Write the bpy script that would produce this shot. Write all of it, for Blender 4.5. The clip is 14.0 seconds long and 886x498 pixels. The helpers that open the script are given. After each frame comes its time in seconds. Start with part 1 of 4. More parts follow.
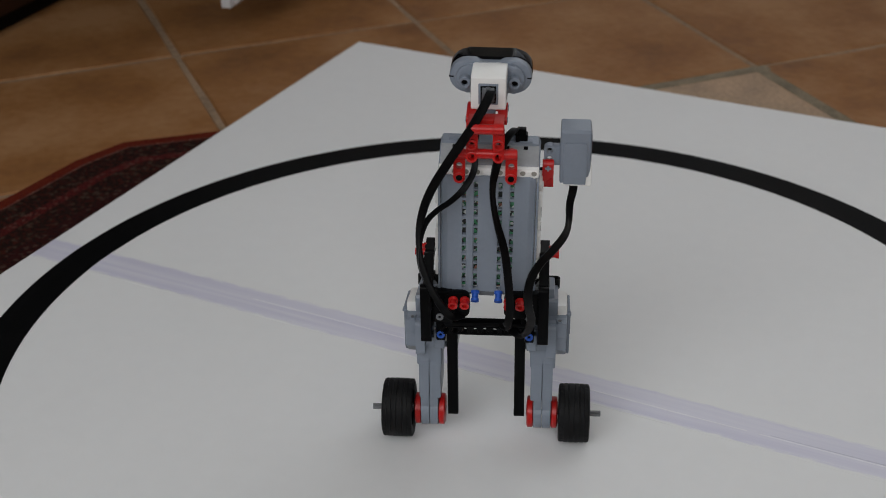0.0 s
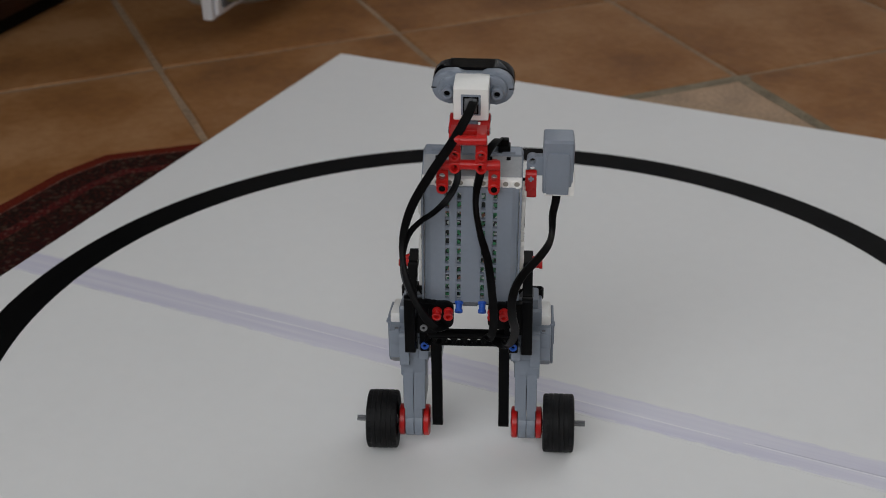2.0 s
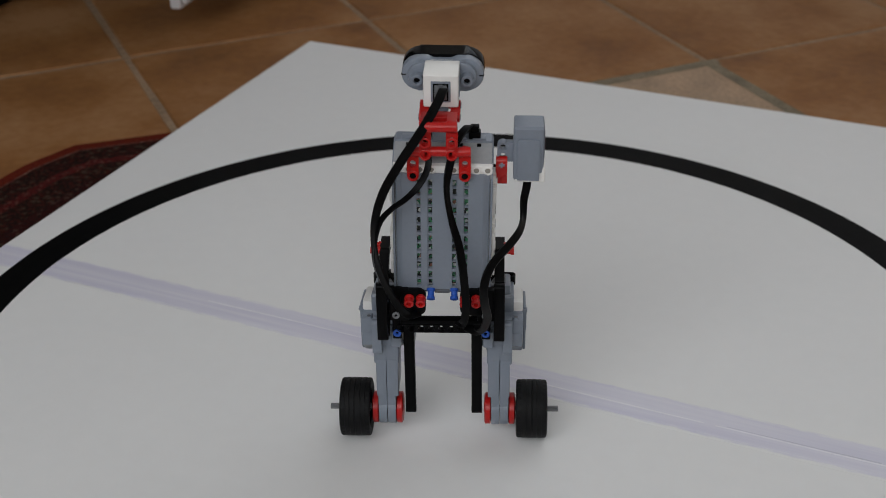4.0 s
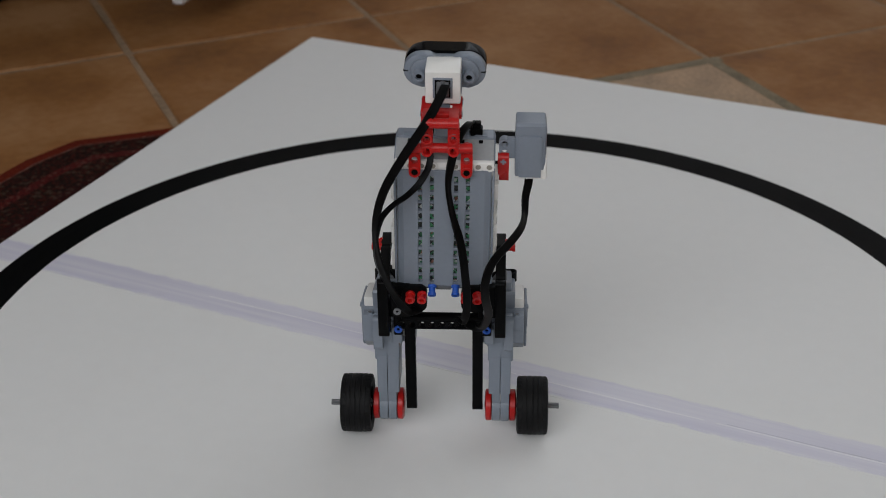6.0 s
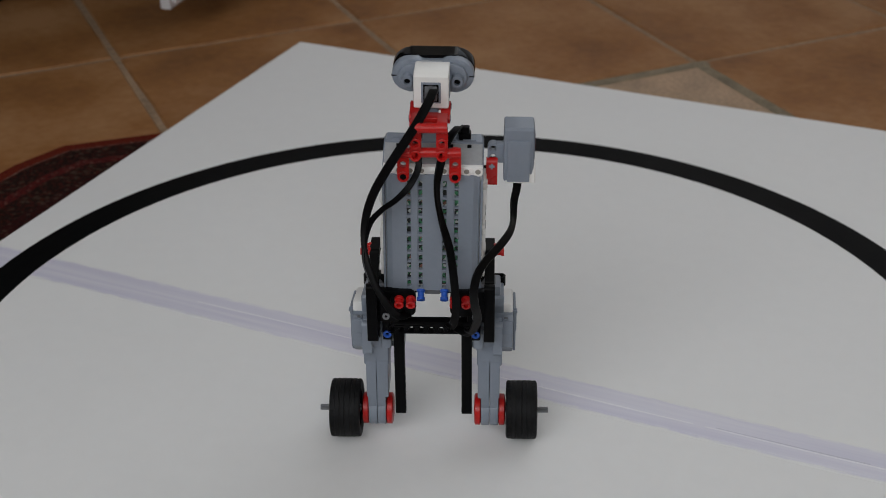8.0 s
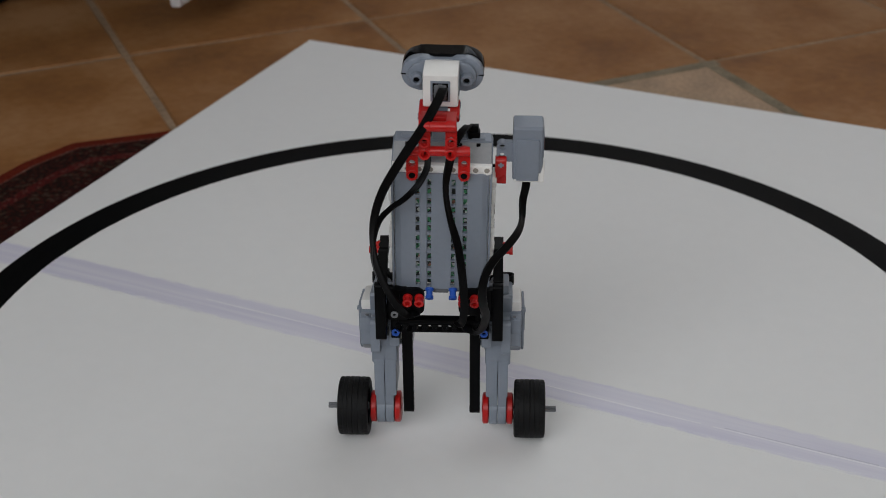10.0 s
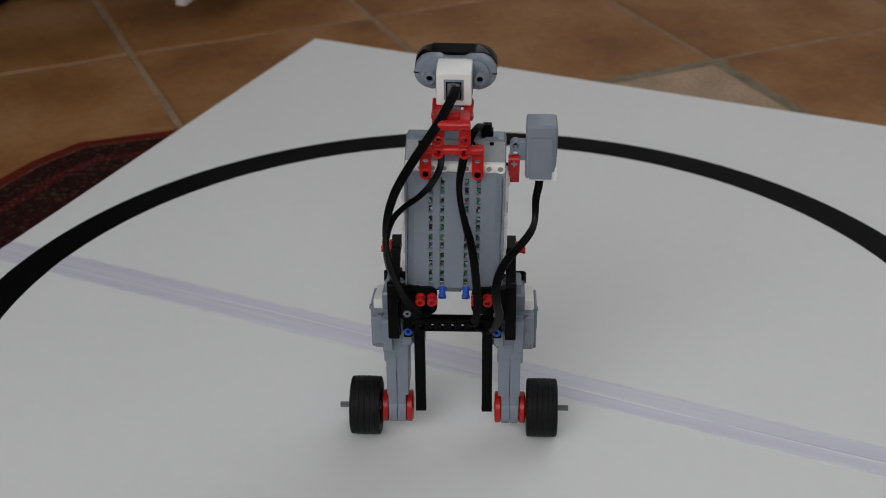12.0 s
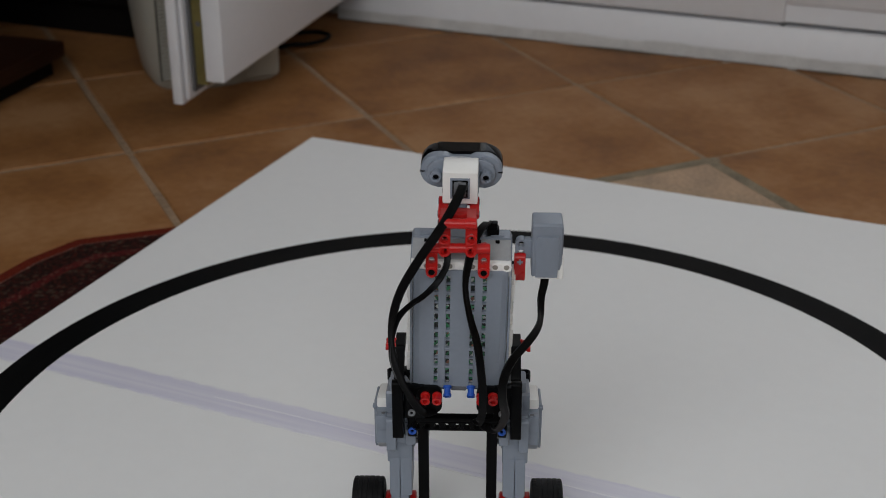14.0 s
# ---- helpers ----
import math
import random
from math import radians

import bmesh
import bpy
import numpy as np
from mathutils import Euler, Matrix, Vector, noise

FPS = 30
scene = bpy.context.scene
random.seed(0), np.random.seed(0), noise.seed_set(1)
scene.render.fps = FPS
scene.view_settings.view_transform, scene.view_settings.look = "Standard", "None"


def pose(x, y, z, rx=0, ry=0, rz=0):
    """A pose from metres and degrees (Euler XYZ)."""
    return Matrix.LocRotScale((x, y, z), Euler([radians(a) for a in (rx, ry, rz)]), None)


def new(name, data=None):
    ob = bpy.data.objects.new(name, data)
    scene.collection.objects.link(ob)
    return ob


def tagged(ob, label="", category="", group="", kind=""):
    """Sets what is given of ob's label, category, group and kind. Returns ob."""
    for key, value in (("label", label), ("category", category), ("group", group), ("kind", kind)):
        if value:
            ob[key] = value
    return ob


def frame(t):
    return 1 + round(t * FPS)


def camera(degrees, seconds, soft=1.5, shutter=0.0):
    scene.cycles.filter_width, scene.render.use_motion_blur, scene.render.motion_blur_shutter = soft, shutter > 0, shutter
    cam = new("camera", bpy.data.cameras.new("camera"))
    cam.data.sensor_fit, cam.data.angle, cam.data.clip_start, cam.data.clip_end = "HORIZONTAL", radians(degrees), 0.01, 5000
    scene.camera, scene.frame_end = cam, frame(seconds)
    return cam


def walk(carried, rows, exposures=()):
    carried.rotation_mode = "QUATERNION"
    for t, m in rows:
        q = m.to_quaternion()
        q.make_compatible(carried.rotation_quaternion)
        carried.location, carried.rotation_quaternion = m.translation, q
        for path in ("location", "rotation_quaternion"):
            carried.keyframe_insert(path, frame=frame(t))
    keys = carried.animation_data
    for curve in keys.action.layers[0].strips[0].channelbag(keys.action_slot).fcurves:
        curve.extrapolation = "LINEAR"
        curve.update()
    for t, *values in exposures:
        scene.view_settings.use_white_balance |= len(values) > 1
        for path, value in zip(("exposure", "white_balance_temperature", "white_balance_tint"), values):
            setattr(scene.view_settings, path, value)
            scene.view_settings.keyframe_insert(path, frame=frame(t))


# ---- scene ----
cam = camera(36.19, 14.0, soft=0.9)
cam.data.dof.use_dof = True
cam.data.dof.focus_distance = 1.10
cam.data.dof.aperture_fstop = 9.0
walk(cam, [
    (0, pose(-0.0018, -1.0681, 0.7050, 0, 0, 2.906) @ pose(0, 0, 0, 61.123) @ pose(0, 0, 0, 0, 0, -0.901)),
    (0.5, pose(-0.0018, -1.0681, 0.7050, 0, 0, 2.789) @ pose(0, 0, 0, 61.051) @ pose(0, 0, 0, 0, 0, -0.810)),
    (1, pose(-0.0018, -1.0681, 0.7050, 0, 0, 2.638) @ pose(0, 0, 0, 61.235) @ pose(0, 0, 0, 0, 0, -0.828)),
    (1.5, pose(-0.0018, -1.0681, 0.7050, 0, 0, 2.410) @ pose(0, 0, 0, 61.591) @ pose(0, 0, 0, 0, 0, -0.736)),
    (2, pose(-0.0018, -1.0681, 0.7050, 0, 0, 2.101) @ pose(0, 0, 0, 61.574) @ pose(0, 0, 0, 0, 0, -0.879)),
    (2.5, pose(-0.0018, -1.0681, 0.7050, 0, 0, 1.686) @ pose(0, 0, 0, 61.564) @ pose(0, 0, 0, 0, 0, -0.890)),
    (3, pose(-0.0018, -1.0681, 0.7050, 0, 0, 1.107) @ pose(0, 0, 0, 61.175) @ pose(0, 0, 0, 0, 0, -1.050)),
    (5.5, pose(-0.0018, -1.0681, 0.7050, 0, 0, 0.598) @ pose(0, 0, 0, 60.922) @ pose(0, 0, 0, 0, 0, -0.771)),
    (6, pose(-0.0018, -1.0681, 0.7050, 0, 0, 0.809) @ pose(0, 0, 0, 60.861) @ pose(0, 0, 0, 0, 0, -0.668)),
    (6.5, pose(-0.0018, -1.0681, 0.7050, 0, 0, 0.758) @ pose(0, 0, 0, 60.853) @ pose(0, 0, 0, 0, 0, -0.817)),
    (7, pose(-0.0018, -1.0681, 0.7050, 0, 0, 0.612) @ pose(0, 0, 0, 60.972) @ pose(0, 0, 0, 0, 0, -0.675)),
    (7.5, pose(-0.0018, -1.0681, 0.7050, 0, 0, 0.353) @ pose(0, 0, 0, 61.058) @ pose(0, 0, 0, 0, 0, -0.602)),
    (8, pose(-0.0018, -1.0681, 0.7050, 0, 0, 0.263) @ pose(0, 0, 0, 61.048) @ pose(0, 0, 0, 0, 0, -0.570)),
    (10.5, pose(-0.0018, -1.0681, 0.7050, 0, 0, 0.795) @ pose(0, 0, 0, 60.945) @ pose(0, 0, 0, 0, 0, -0.581)),
    (11, pose(-0.0055, -1.0674, 0.7049, 0, 0, 0.820) @ pose(0, 0, 0, 60.714) @ pose(0, 0, 0, 0, 0, -0.685)),
    (11.5, pose(-0.0092, -1.0667, 0.7048, 0, 0, 0.741) @ pose(0, 0, 0, 60.621) @ pose(0, 0, 0, 0, 0, -0.634)),
    (12, pose(-0.0130, -1.0660, 0.7047, 0, 0, 0.614) @ pose(0, 0, 0, 60.910) @ pose(0, 0, 0, 0, 0, -0.613)),
    (12.5, pose(-0.0167, -1.0653, 0.7046, 0, 0, 0.525) @ pose(0, 0, 0, 62.193) @ pose(0, 0, 0, 0, 0, -0.659)),
    (13, pose(-0.0204, -1.0646, 0.7045, 0, 0, 0.239) @ pose(0, 0, 0, 62.929) @ pose(0, 0, 0, 0, 0, -0.476)),
    (13.5, pose(-0.0242, -1.0639, 0.7044, 0, 0, 0.056) @ pose(0, 0, 0, 63.350) @ pose(0, 0, 0, 0, 0, -0.386)),
    (14, pose(-0.0279, -1.0632, 0.7043, 0, 0, -0.079) @ pose(0, 0, 0, 65.003) @ pose(0, 0, 0, 0, 0, -0.230)),
])

# ---- light: a big window behind the camera, soft sky ----
scene.view_settings.exposure = 0.0
FLOOR_Z = -0.009
ROOM = pose(0, 0, 0, 0, 0, -22.5)

world = bpy.data.worlds.new("overcast_sky")
scene.world = world
world.use_nodes = True
sky = world.node_tree.nodes.new("ShaderNodeTexSky")
sky.sky_type, sky.sun_disc = "NISHITA", False
sky.sun_elevation, sky.sun_rotation = radians(40), radians(200)
world.node_tree.links.new(sky.outputs["Color"], world.node_tree.nodes["Background"].inputs["Color"])
world.node_tree.nodes["Background"].inputs["Strength"].default_value = 0.1


def window_light(name, place, turn, width, height, watts, colour):
    lamp = bpy.data.lights.new(name, "AREA")
    lamp.shape, lamp.size, lamp.size_y = "RECTANGLE", width, height
    lamp.energy, lamp.color = watts, colour
    ob = new(name, lamp)
    ob.matrix_world = ROOM @ Matrix.Translation(place) @ turn
    return ob


WINDOW_X, WINDOW_W = 0.25, 2.7
NORTH, SOUTH = 1.350, -2.0      # the room's far and near walls, in its own frame
BALCONY = (-0.45, 1.65, 0.95, 2.25)      # glass of the balcony door beside the open leaf
window_light("window_daylight", (WINDOW_X, SOUTH - 0.03, 1.6), pose(0, 0, 0, 90, 0, 0), WINDOW_W, 1.5, 32, (0.955, 0.985, 1.0))
window_light("balcony_daylight", (0.60, NORTH + 0.012, 1.6), pose(0, 0, 0, -90, 0, 0), 2.1, 1.3, 9.8, (0.955, 0.985, 1.0))


SEAM_V = -0.701      # the board's taped seam, in the board's own frame


# ---- materials ----
def material(name, colour, rough=0.5, metal=0.0, vary=0.06, scale=30.0, bump=0.0, bump_scale=200.0, coat=0.0, spec=0.5):
    """Base colour with a cloudy and a fine variation, and fine relief."""
    m = bpy.data.materials.new(name)
    m.use_nodes = True
    nt = m.node_tree
    n, l = nt.nodes, nt.links
    b = n["Principled BSDF"]
    b.inputs["Roughness"].default_value, b.inputs["Metallic"].default_value = rough, metal
    b.inputs["Coat Weight"].default_value = coat
    b.inputs["Specular IOR Level"].default_value = spec
    co = n.new("ShaderNodeTexCoord")
    big, fine = n.new("ShaderNodeTexNoise"), n.new("ShaderNodeTexNoise")
    for t, s in ((big, scale), (fine, scale * 11)):
        t.inputs["Scale"].default_value, t.inputs["Detail"].default_value = s, 4
        l.new(co.outputs["Object"], t.inputs["Vector"])
    add = n.new("ShaderNodeMath")
    l.new(big.outputs["Fac"], add.inputs[0]), l.new(fine.outputs["Fac"], add.inputs[1])
    ramp = n.new("ShaderNodeMapRange")
    ramp.inputs["From Min"].default_value, ramp.inputs["From Max"].default_value = 0.7, 1.3
    ramp.inputs["To Min"].default_value, ramp.inputs["To Max"].default_value = 1 - vary, 1 + vary
    l.new(add.outputs[0], ramp.inputs["Value"])
    mul = n.new("ShaderNodeVectorMath")
    mul.operation = "SCALE"
    mul.inputs[0].default_value = colour
    l.new(ramp.outputs[0], mul.inputs["Scale"])
    l.new(mul.outputs[0], b.inputs["Base Color"])
    rr = n.new("ShaderNodeMapRange")
    rr.inputs["To Min"].default_value, rr.inputs["To Max"].default_value = max(0.03, rough - 0.08), min(1, rough + 0.08)
    l.new(big.outputs["Fac"], rr.inputs["Value"]), l.new(rr.outputs[0], b.inputs["Roughness"])
    if bump:
        tex, bp = n.new("ShaderNodeTexNoise"), n.new("ShaderNodeBump")
        tex.inputs["Scale"].default_value, tex.inputs["Detail"].default_value = bump_scale, 5
        bp.inputs["Strength"].default_value, bp.inputs["Distance"].default_value = bump, 0.001
        l.new(co.outputs["Object"], tex.inputs["Vector"])
        l.new(tex.outputs["Fac"], bp.inputs["Height"]), l.new(bp.outputs[0], b.inputs["Normal"])
    return m


def tile_material():
    """Terracotta: each tile its own tone, with clouds, flecks and worn patches."""
    m = material("terracotta", (0.3, 0.14, 0.06), 0.55, vary=0.1, scale=8, bump=0.5, bump_scale=45, spec=0.22)
    n, l = m.node_tree.nodes, m.node_tree.links
    b = n["Principled BSDF"]
    co = n.new("ShaderNodeTexCoord")
    info = n.new("ShaderNodeObjectInfo")
    shift = n.new("ShaderNodeVectorMath")
    l.new(co.outputs["Object"], shift.inputs[0])
    comb = n.new("ShaderNodeMath")
    comb.operation = "MULTIPLY"
    comb.inputs[1].default_value = 37.0
    l.new(info.outputs["Random"], comb.inputs[0]), l.new(comb.outputs[0], shift.inputs[1])
    clouds, flecks = n.new("ShaderNodeTexNoise"), n.new("ShaderNodeTexNoise")
    clouds.inputs["Scale"].default_value, clouds.inputs["Detail"].default_value = 7, 7
    flecks.inputs["Scale"].default_value, flecks.inputs["Detail"].default_value = 70, 8
    l.new(shift.outputs[0], clouds.inputs["Vector"]), l.new(shift.outputs[0], flecks.inputs["Vector"])
    ramp = n.new("ShaderNodeValToRGB")
    e = ramp.color_ramp.elements
    e[0].position, e[0].color = 0.28, (0.185, 0.082, 0.031, 1)
    e[1].position, e[1].color = 0.74, (0.36, 0.19, 0.086, 1)
    mid = e.new(0.5)
    mid.color = (0.270, 0.121, 0.042, 1)
    mix = n.new("ShaderNodeMath")
    mix.operation = "MULTIPLY_ADD"
    mix.inputs[1].default_value, mix.inputs[2].default_value = 0.36, -0.18
    l.new(flecks.outputs["Fac"], mix.inputs[0])
    tone = n.new("ShaderNodeMath")
    tone.operation = "MULTIPLY_ADD"
    tone.inputs[1].default_value, tone.inputs[2].default_value = 0.16, -0.08
    l.new(info.outputs["Random"], tone.inputs[0])
    a1, a2 = n.new("ShaderNodeMath"), n.new("ShaderNodeMath")
    l.new(clouds.outputs["Fac"], a1.inputs[0]), l.new(mix.outputs[0], a1.inputs[1])
    l.new(a1.outputs[0], a2.inputs[0]), l.new(tone.outputs[0], a2.inputs[1])
    l.new(a2.outputs[0], ramp.inputs["Fac"])
    l.new(ramp.outputs["Color"], b.inputs["Base Color"])
    return m


def rug_material(name, ground, motif, second, scale):
    """Woven wool with small figures in two colours."""
    m = material(name, ground, 0.95, vary=0.2, scale=60, bump=0.8, bump_scale=900, spec=0.1)
    n, l = m.node_tree.nodes, m.node_tree.links
    b = n["Principled BSDF"]
    co = n.new("ShaderNodeTexCoord")
    cells = n.new("ShaderNodeTexVoronoi")
    cells.inputs["Scale"].default_value = scale
    wob = n.new("ShaderNodeTexNoise")
    wob.inputs["Scale"].default_value, wob.inputs["Detail"].default_value = scale * 1.7, 3
    bend, push, shifted = n.new("ShaderNodeTexNoise"), n.new("ShaderNodeVectorMath"), n.new("ShaderNodeVectorMath")
    bend.inputs["Scale"].default_value = scale * 1.3
    push.operation = "SCALE"
    push.inputs["Scale"].default_value = 0.9 / scale
    l.new(co.outputs["Object"], bend.inputs["Vector"]), l.new(bend.outputs["Color"], push.inputs[0])
    l.new(push.outputs[0], shifted.inputs[0]), l.new(co.outputs["Object"], shifted.inputs[1])
    l.new(shifted.outputs[0], cells.inputs["Vector"]), l.new(co.outputs["Object"], wob.inputs["Vector"])
    r1, r2 = n.new("ShaderNodeMapRange"), n.new("ShaderNodeMapRange")
    r1.inputs["From Min"].default_value, r1.inputs["From Max"].default_value = 0.42, 0.26
    r2.inputs["From Min"].default_value, r2.inputs["From Max"].default_value = 0.52, 0.6
    l.new(cells.outputs["Distance"], r1.inputs["Value"]), l.new(wob.outputs["Fac"], r2.inputs["Value"])
    m1, m2 = n.new("ShaderNodeMix"), n.new("ShaderNodeMix")
    m1.data_type = m2.data_type = "RGBA"
    m1.inputs[6].default_value, m1.inputs[7].default_value = (*ground, 1), (*motif, 1)
    m2.inputs[7].default_value = (*second, 1)
    l.new(r1.outputs[0], m1.inputs[0]), l.new(m1.outputs[2], m2.inputs[6])
    l.new(r2.outputs[0], m2.inputs[0]), l.new(m2.outputs[2], b.inputs["Base Color"])
    return m


def tape_material():
    """Pale lavender packing tape: streaks along its length, frayed edges so thin that the white board shows."""
    m = material("lavender_tape", (0.70, 0.69, 0.78), 0.38, vary=0.03, scale=20)
    n, l = m.node_tree.nodes, m.node_tree.links
    b = n["Principled BSDF"]
    co, mp = n.new("ShaderNodeTexCoord"), n.new("ShaderNodeMapping")
    mp.inputs["Scale"].default_value = (2.2, 75, 1)
    tex = n.new("ShaderNodeTexNoise")
    tex.inputs["Scale"].default_value, tex.inputs["Detail"].default_value = 1.6, 6
    l.new(co.outputs["Object"], mp.inputs["Vector"]), l.new(mp.outputs[0], tex.inputs["Vector"])
    ramp = n.new("ShaderNodeValToRGB")
    e = ramp.color_ramp.elements
    e[0].position, e[0].color = 0.36, (0.635, 0.622, 0.735, 1)
    e[1].position, e[1].color = 0.72, (0.725, 0.716, 0.79, 1)
    l.new(tex.outputs["Fac"], ramp.inputs["Fac"])
    # distance from the seam, roughened by short fibres
    sep, off, size = n.new("ShaderNodeSeparateXYZ"), n.new("ShaderNodeMath"), n.new("ShaderNodeMath")
    off.inputs[1].default_value = -SEAM_V
    size.operation = "ABSOLUTE"
    l.new(co.outputs["Object"], sep.inputs[0]), l.new(sep.outputs["Y"], off.inputs[0]), l.new(off.outputs[0], size.inputs[0])
    mp2, fray = n.new("ShaderNodeMapping"), n.new("ShaderNodeTexNoise")
    mp2.inputs["Scale"].default_value = (60, 260, 1)
    fray.inputs["Scale"].default_value, fray.inputs["Detail"].default_value = 1.0, 5
    l.new(co.outputs["Object"], mp2.inputs["Vector"]), l.new(mp2.outputs[0], fray.inputs["Vector"])
    rough = n.new("ShaderNodeMath")
    rough.operation = "MULTIPLY_ADD"
    rough.inputs[1].default_value = 0.010
    l.new(fray.outputs["Fac"], rough.inputs[0]), l.new(size.outputs[0], rough.inputs[2])
    edge = n.new("ShaderNodeMapRange")
    edge.interpolation_type = "SMOOTHSTEP"
    edge.inputs["From Min"].default_value, edge.inputs["From Max"].default_value = 0.0215, 0.0275
    thin = n.new("ShaderNodeMix")
    thin.data_type = "RGBA"
    thin.inputs[7].default_value = (0.80, 0.80, 0.80, 1)
    l.new(rough.outputs[0], edge.inputs["Value"]), l.new(edge.outputs[0], thin.inputs[0])
    l.new(ramp.outputs["Color"], thin.inputs[6]), l.new(thin.outputs[2], b.inputs["Base Color"])
    return m


WHITE = material("white_plastic", (0.80, 0.79, 0.77), 0.34, vary=0.02, bump=0.05, bump_scale=900)
GREY = material("blue_grey_plastic", (0.20, 0.229, 0.277), 0.36, vary=0.035, bump=0.06, bump_scale=900)
DGREY = material("dark_grey_plastic", (0.10, 0.105, 0.115), 0.42, vary=0.06)
BLACK = material("black_plastic", (0.0022, 0.0022, 0.0026), 0.33, vary=0.12, bump=0.05, bump_scale=700, spec=0.07)
GLOSS = material("glossy_black_plastic", (0.0025, 0.0025, 0.003), 0.12, vary=0.08, spec=0.055)
RED = material("red_plastic", (0.45, 0.008, 0.007), 0.3, vary=0.05, spec=0.38)
BLUE = material("blue_plastic", (0.012, 0.08, 0.42), 0.34, vary=0.05)
RUBBER = material("tyre_rubber", (0.0062, 0.0062, 0.0068), 0.55, vary=0.35, scale=60, bump=0.35, bump_scale=600, spec=0.16)
CABLE = material("cable_sheath", (0.0022, 0.0022, 0.0026), 0.36, vary=0.1, bump=0.1, bump_scale=400, spec=0.10)
AXLE = material("axle_grey", (0.16, 0.165, 0.175), 0.4, vary=0.05)


def board_material():
    """Green circuit board with dark parts, bright solder and pale chips."""
    m = material("circuit_board", (0.03, 0.1, 0.05), 0.35)
    n, l = m.node_tree.nodes, m.node_tree.links
    co, cells, ramp = n.new("ShaderNodeTexCoord"), n.new("ShaderNodeTexVoronoi"), n.new("ShaderNodeValToRGB")
    cells.inputs["Scale"].default_value = 420
    split = n.new("ShaderNodeSeparateColor")
    l.new(co.outputs["Object"], cells.inputs["Vector"]), l.new(cells.outputs["Color"], split.inputs[0])
    ramp.color_ramp.interpolation = "CONSTANT"
    e = ramp.color_ramp.elements
    e[0].position, e[0].color = 0.0, (0.008, 0.012, 0.010, 1)
    e[1].position, e[1].color = 0.36, (0.025, 0.13, 0.06, 1)
    for p, c in ((0.58, (0.05, 0.24, 0.11, 1)), (0.74, (0.42, 0.45, 0.43, 1)), (0.86, (0.02, 0.02, 0.022, 1)), (0.95, (0.22, 0.10, 0.07, 1))):
        e.new(p).color = c
    l.new(split.outputs[0], ramp.inputs["Fac"])
    l.new(ramp.outputs["Color"], n["Principled BSDF"].inputs["Base Color"])
    return m


PCB = board_material()
FROST = material("frosted_grey_plastic", (0.33, 0.34, 0.355), 0.3, vary=0.06)
LCD = material("display_glass", (0.03, 0.033, 0.027), 0.10, vary=0.05)
LCD_INK = material("display_ink", (0.02, 0.022, 0.02), 0.3)
PRINT = material("printed_mark", (0.12, 0.12, 0.125), 0.5)
BORE = material("shaded_cream_bore", (0.26, 0.24, 0.21), 0.6)
PRINT_RED = material("dark_red_print", (0.16, 0.012, 0.018), 0.5)
GLINT = material("red_eye_glint", (0.05, 0.006, 0.006), 0.15, vary=0.1)
PAPER = material("white_board", (0.80, 0.80, 0.80), 0.55, vary=0.012, scale=5, bump=0.04, bump_scale=300, spec=0.3)
RING = material("black_line", (0.0030, 0.0030, 0.0032), 0.55, vary=0.2, scale=14, bump=0.12, bump_scale=300, spec=0.07)
TAPE = tape_material()
SEAM = material("tape_crease", (0.79, 0.78, 0.84), 0.3, vary=0.05)
FOLD = material("tape_fold", (0.54, 0.53, 0.62), 0.4, vary=0.08)
TERRACOTTA = tile_material()
PALE_TILE = material("pale_terracotta", (0.37, 0.245, 0.15), 0.45, vary=0.32, scale=16, bump=0.35, bump_scale=60)
GROUT = material("sand_grout", (0.275, 0.185, 0.115), 0.9, vary=0.3, scale=9, bump=0.6, bump_scale=300)
DARK_GROUT = material("grey_green_grout", (0.205, 0.165, 0.11), 0.9, vary=0.45, scale=30, bump=0.6, bump_scale=300)
PAINT = material("white_lacquer", (0.68, 0.68, 0.70), 0.35, vary=0.02, scale=6)
PLASTER = material("wall_plaster", (0.45, 0.42, 0.38), 0.9, vary=0.04, scale=6, bump=0.3, bump_scale=120)
CEILING = material("ceiling_paint", (0.76, 0.75, 0.73), 0.9, vary=0.02, scale=6, bump=0.2, bump_scale=120)
BEAD = material("sealant_bead", (0.50, 0.485, 0.47), 0.7, vary=0.16, scale=25, bump=0.4, bump_scale=120)
DIRT = material("dirty_grout", (0.10, 0.075, 0.05), 0.9, vary=0.35, scale=30, bump=0.5, bump_scale=200)
GAP_DARK = material("gap_strip", (0.09, 0.09, 0.095), 0.6, vary=0.1)
BRASS = material("yellowed_lock_strip", (0.15, 0.125, 0.04), 0.4, metal=0.3, vary=0.25, scale=30)
CREAM = material("cream_plastic", (0.34, 0.32, 0.27), 0.42, vary=0.04)
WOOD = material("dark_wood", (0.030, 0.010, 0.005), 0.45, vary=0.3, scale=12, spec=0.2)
# dark wood with shade put into its colour, hence nearly black
SHADOW_WOOD = material("shadow_black", (0.004, 0.0032, 0.003), 0.55, vary=0.3, scale=12, spec=0.1)
RUG_EDGE = rug_material("rug_edge_red", (0.115, 0.014, 0.006), (0.135, 0.022, 0.009), (0.085, 0.009, 0.006), 220)
RUG_LINE = rug_material("rug_light_line", (0.13, 0.055, 0.04), (0.20, 0.12, 0.09), (0.07, 0.016, 0.012), 180)
RUG_BAND = rug_material("rug_dark_band", (0.015, 0.006, 0.0045), (0.054, 0.034, 0.023), (0.046, 0.008, 0.005), 115)
RUG_ROSE = rug_material("rug_rose_band", (0.075, 0.009, 0.008), (0.115, 0.045, 0.034), (0.03, 0.006, 0.006), 140)
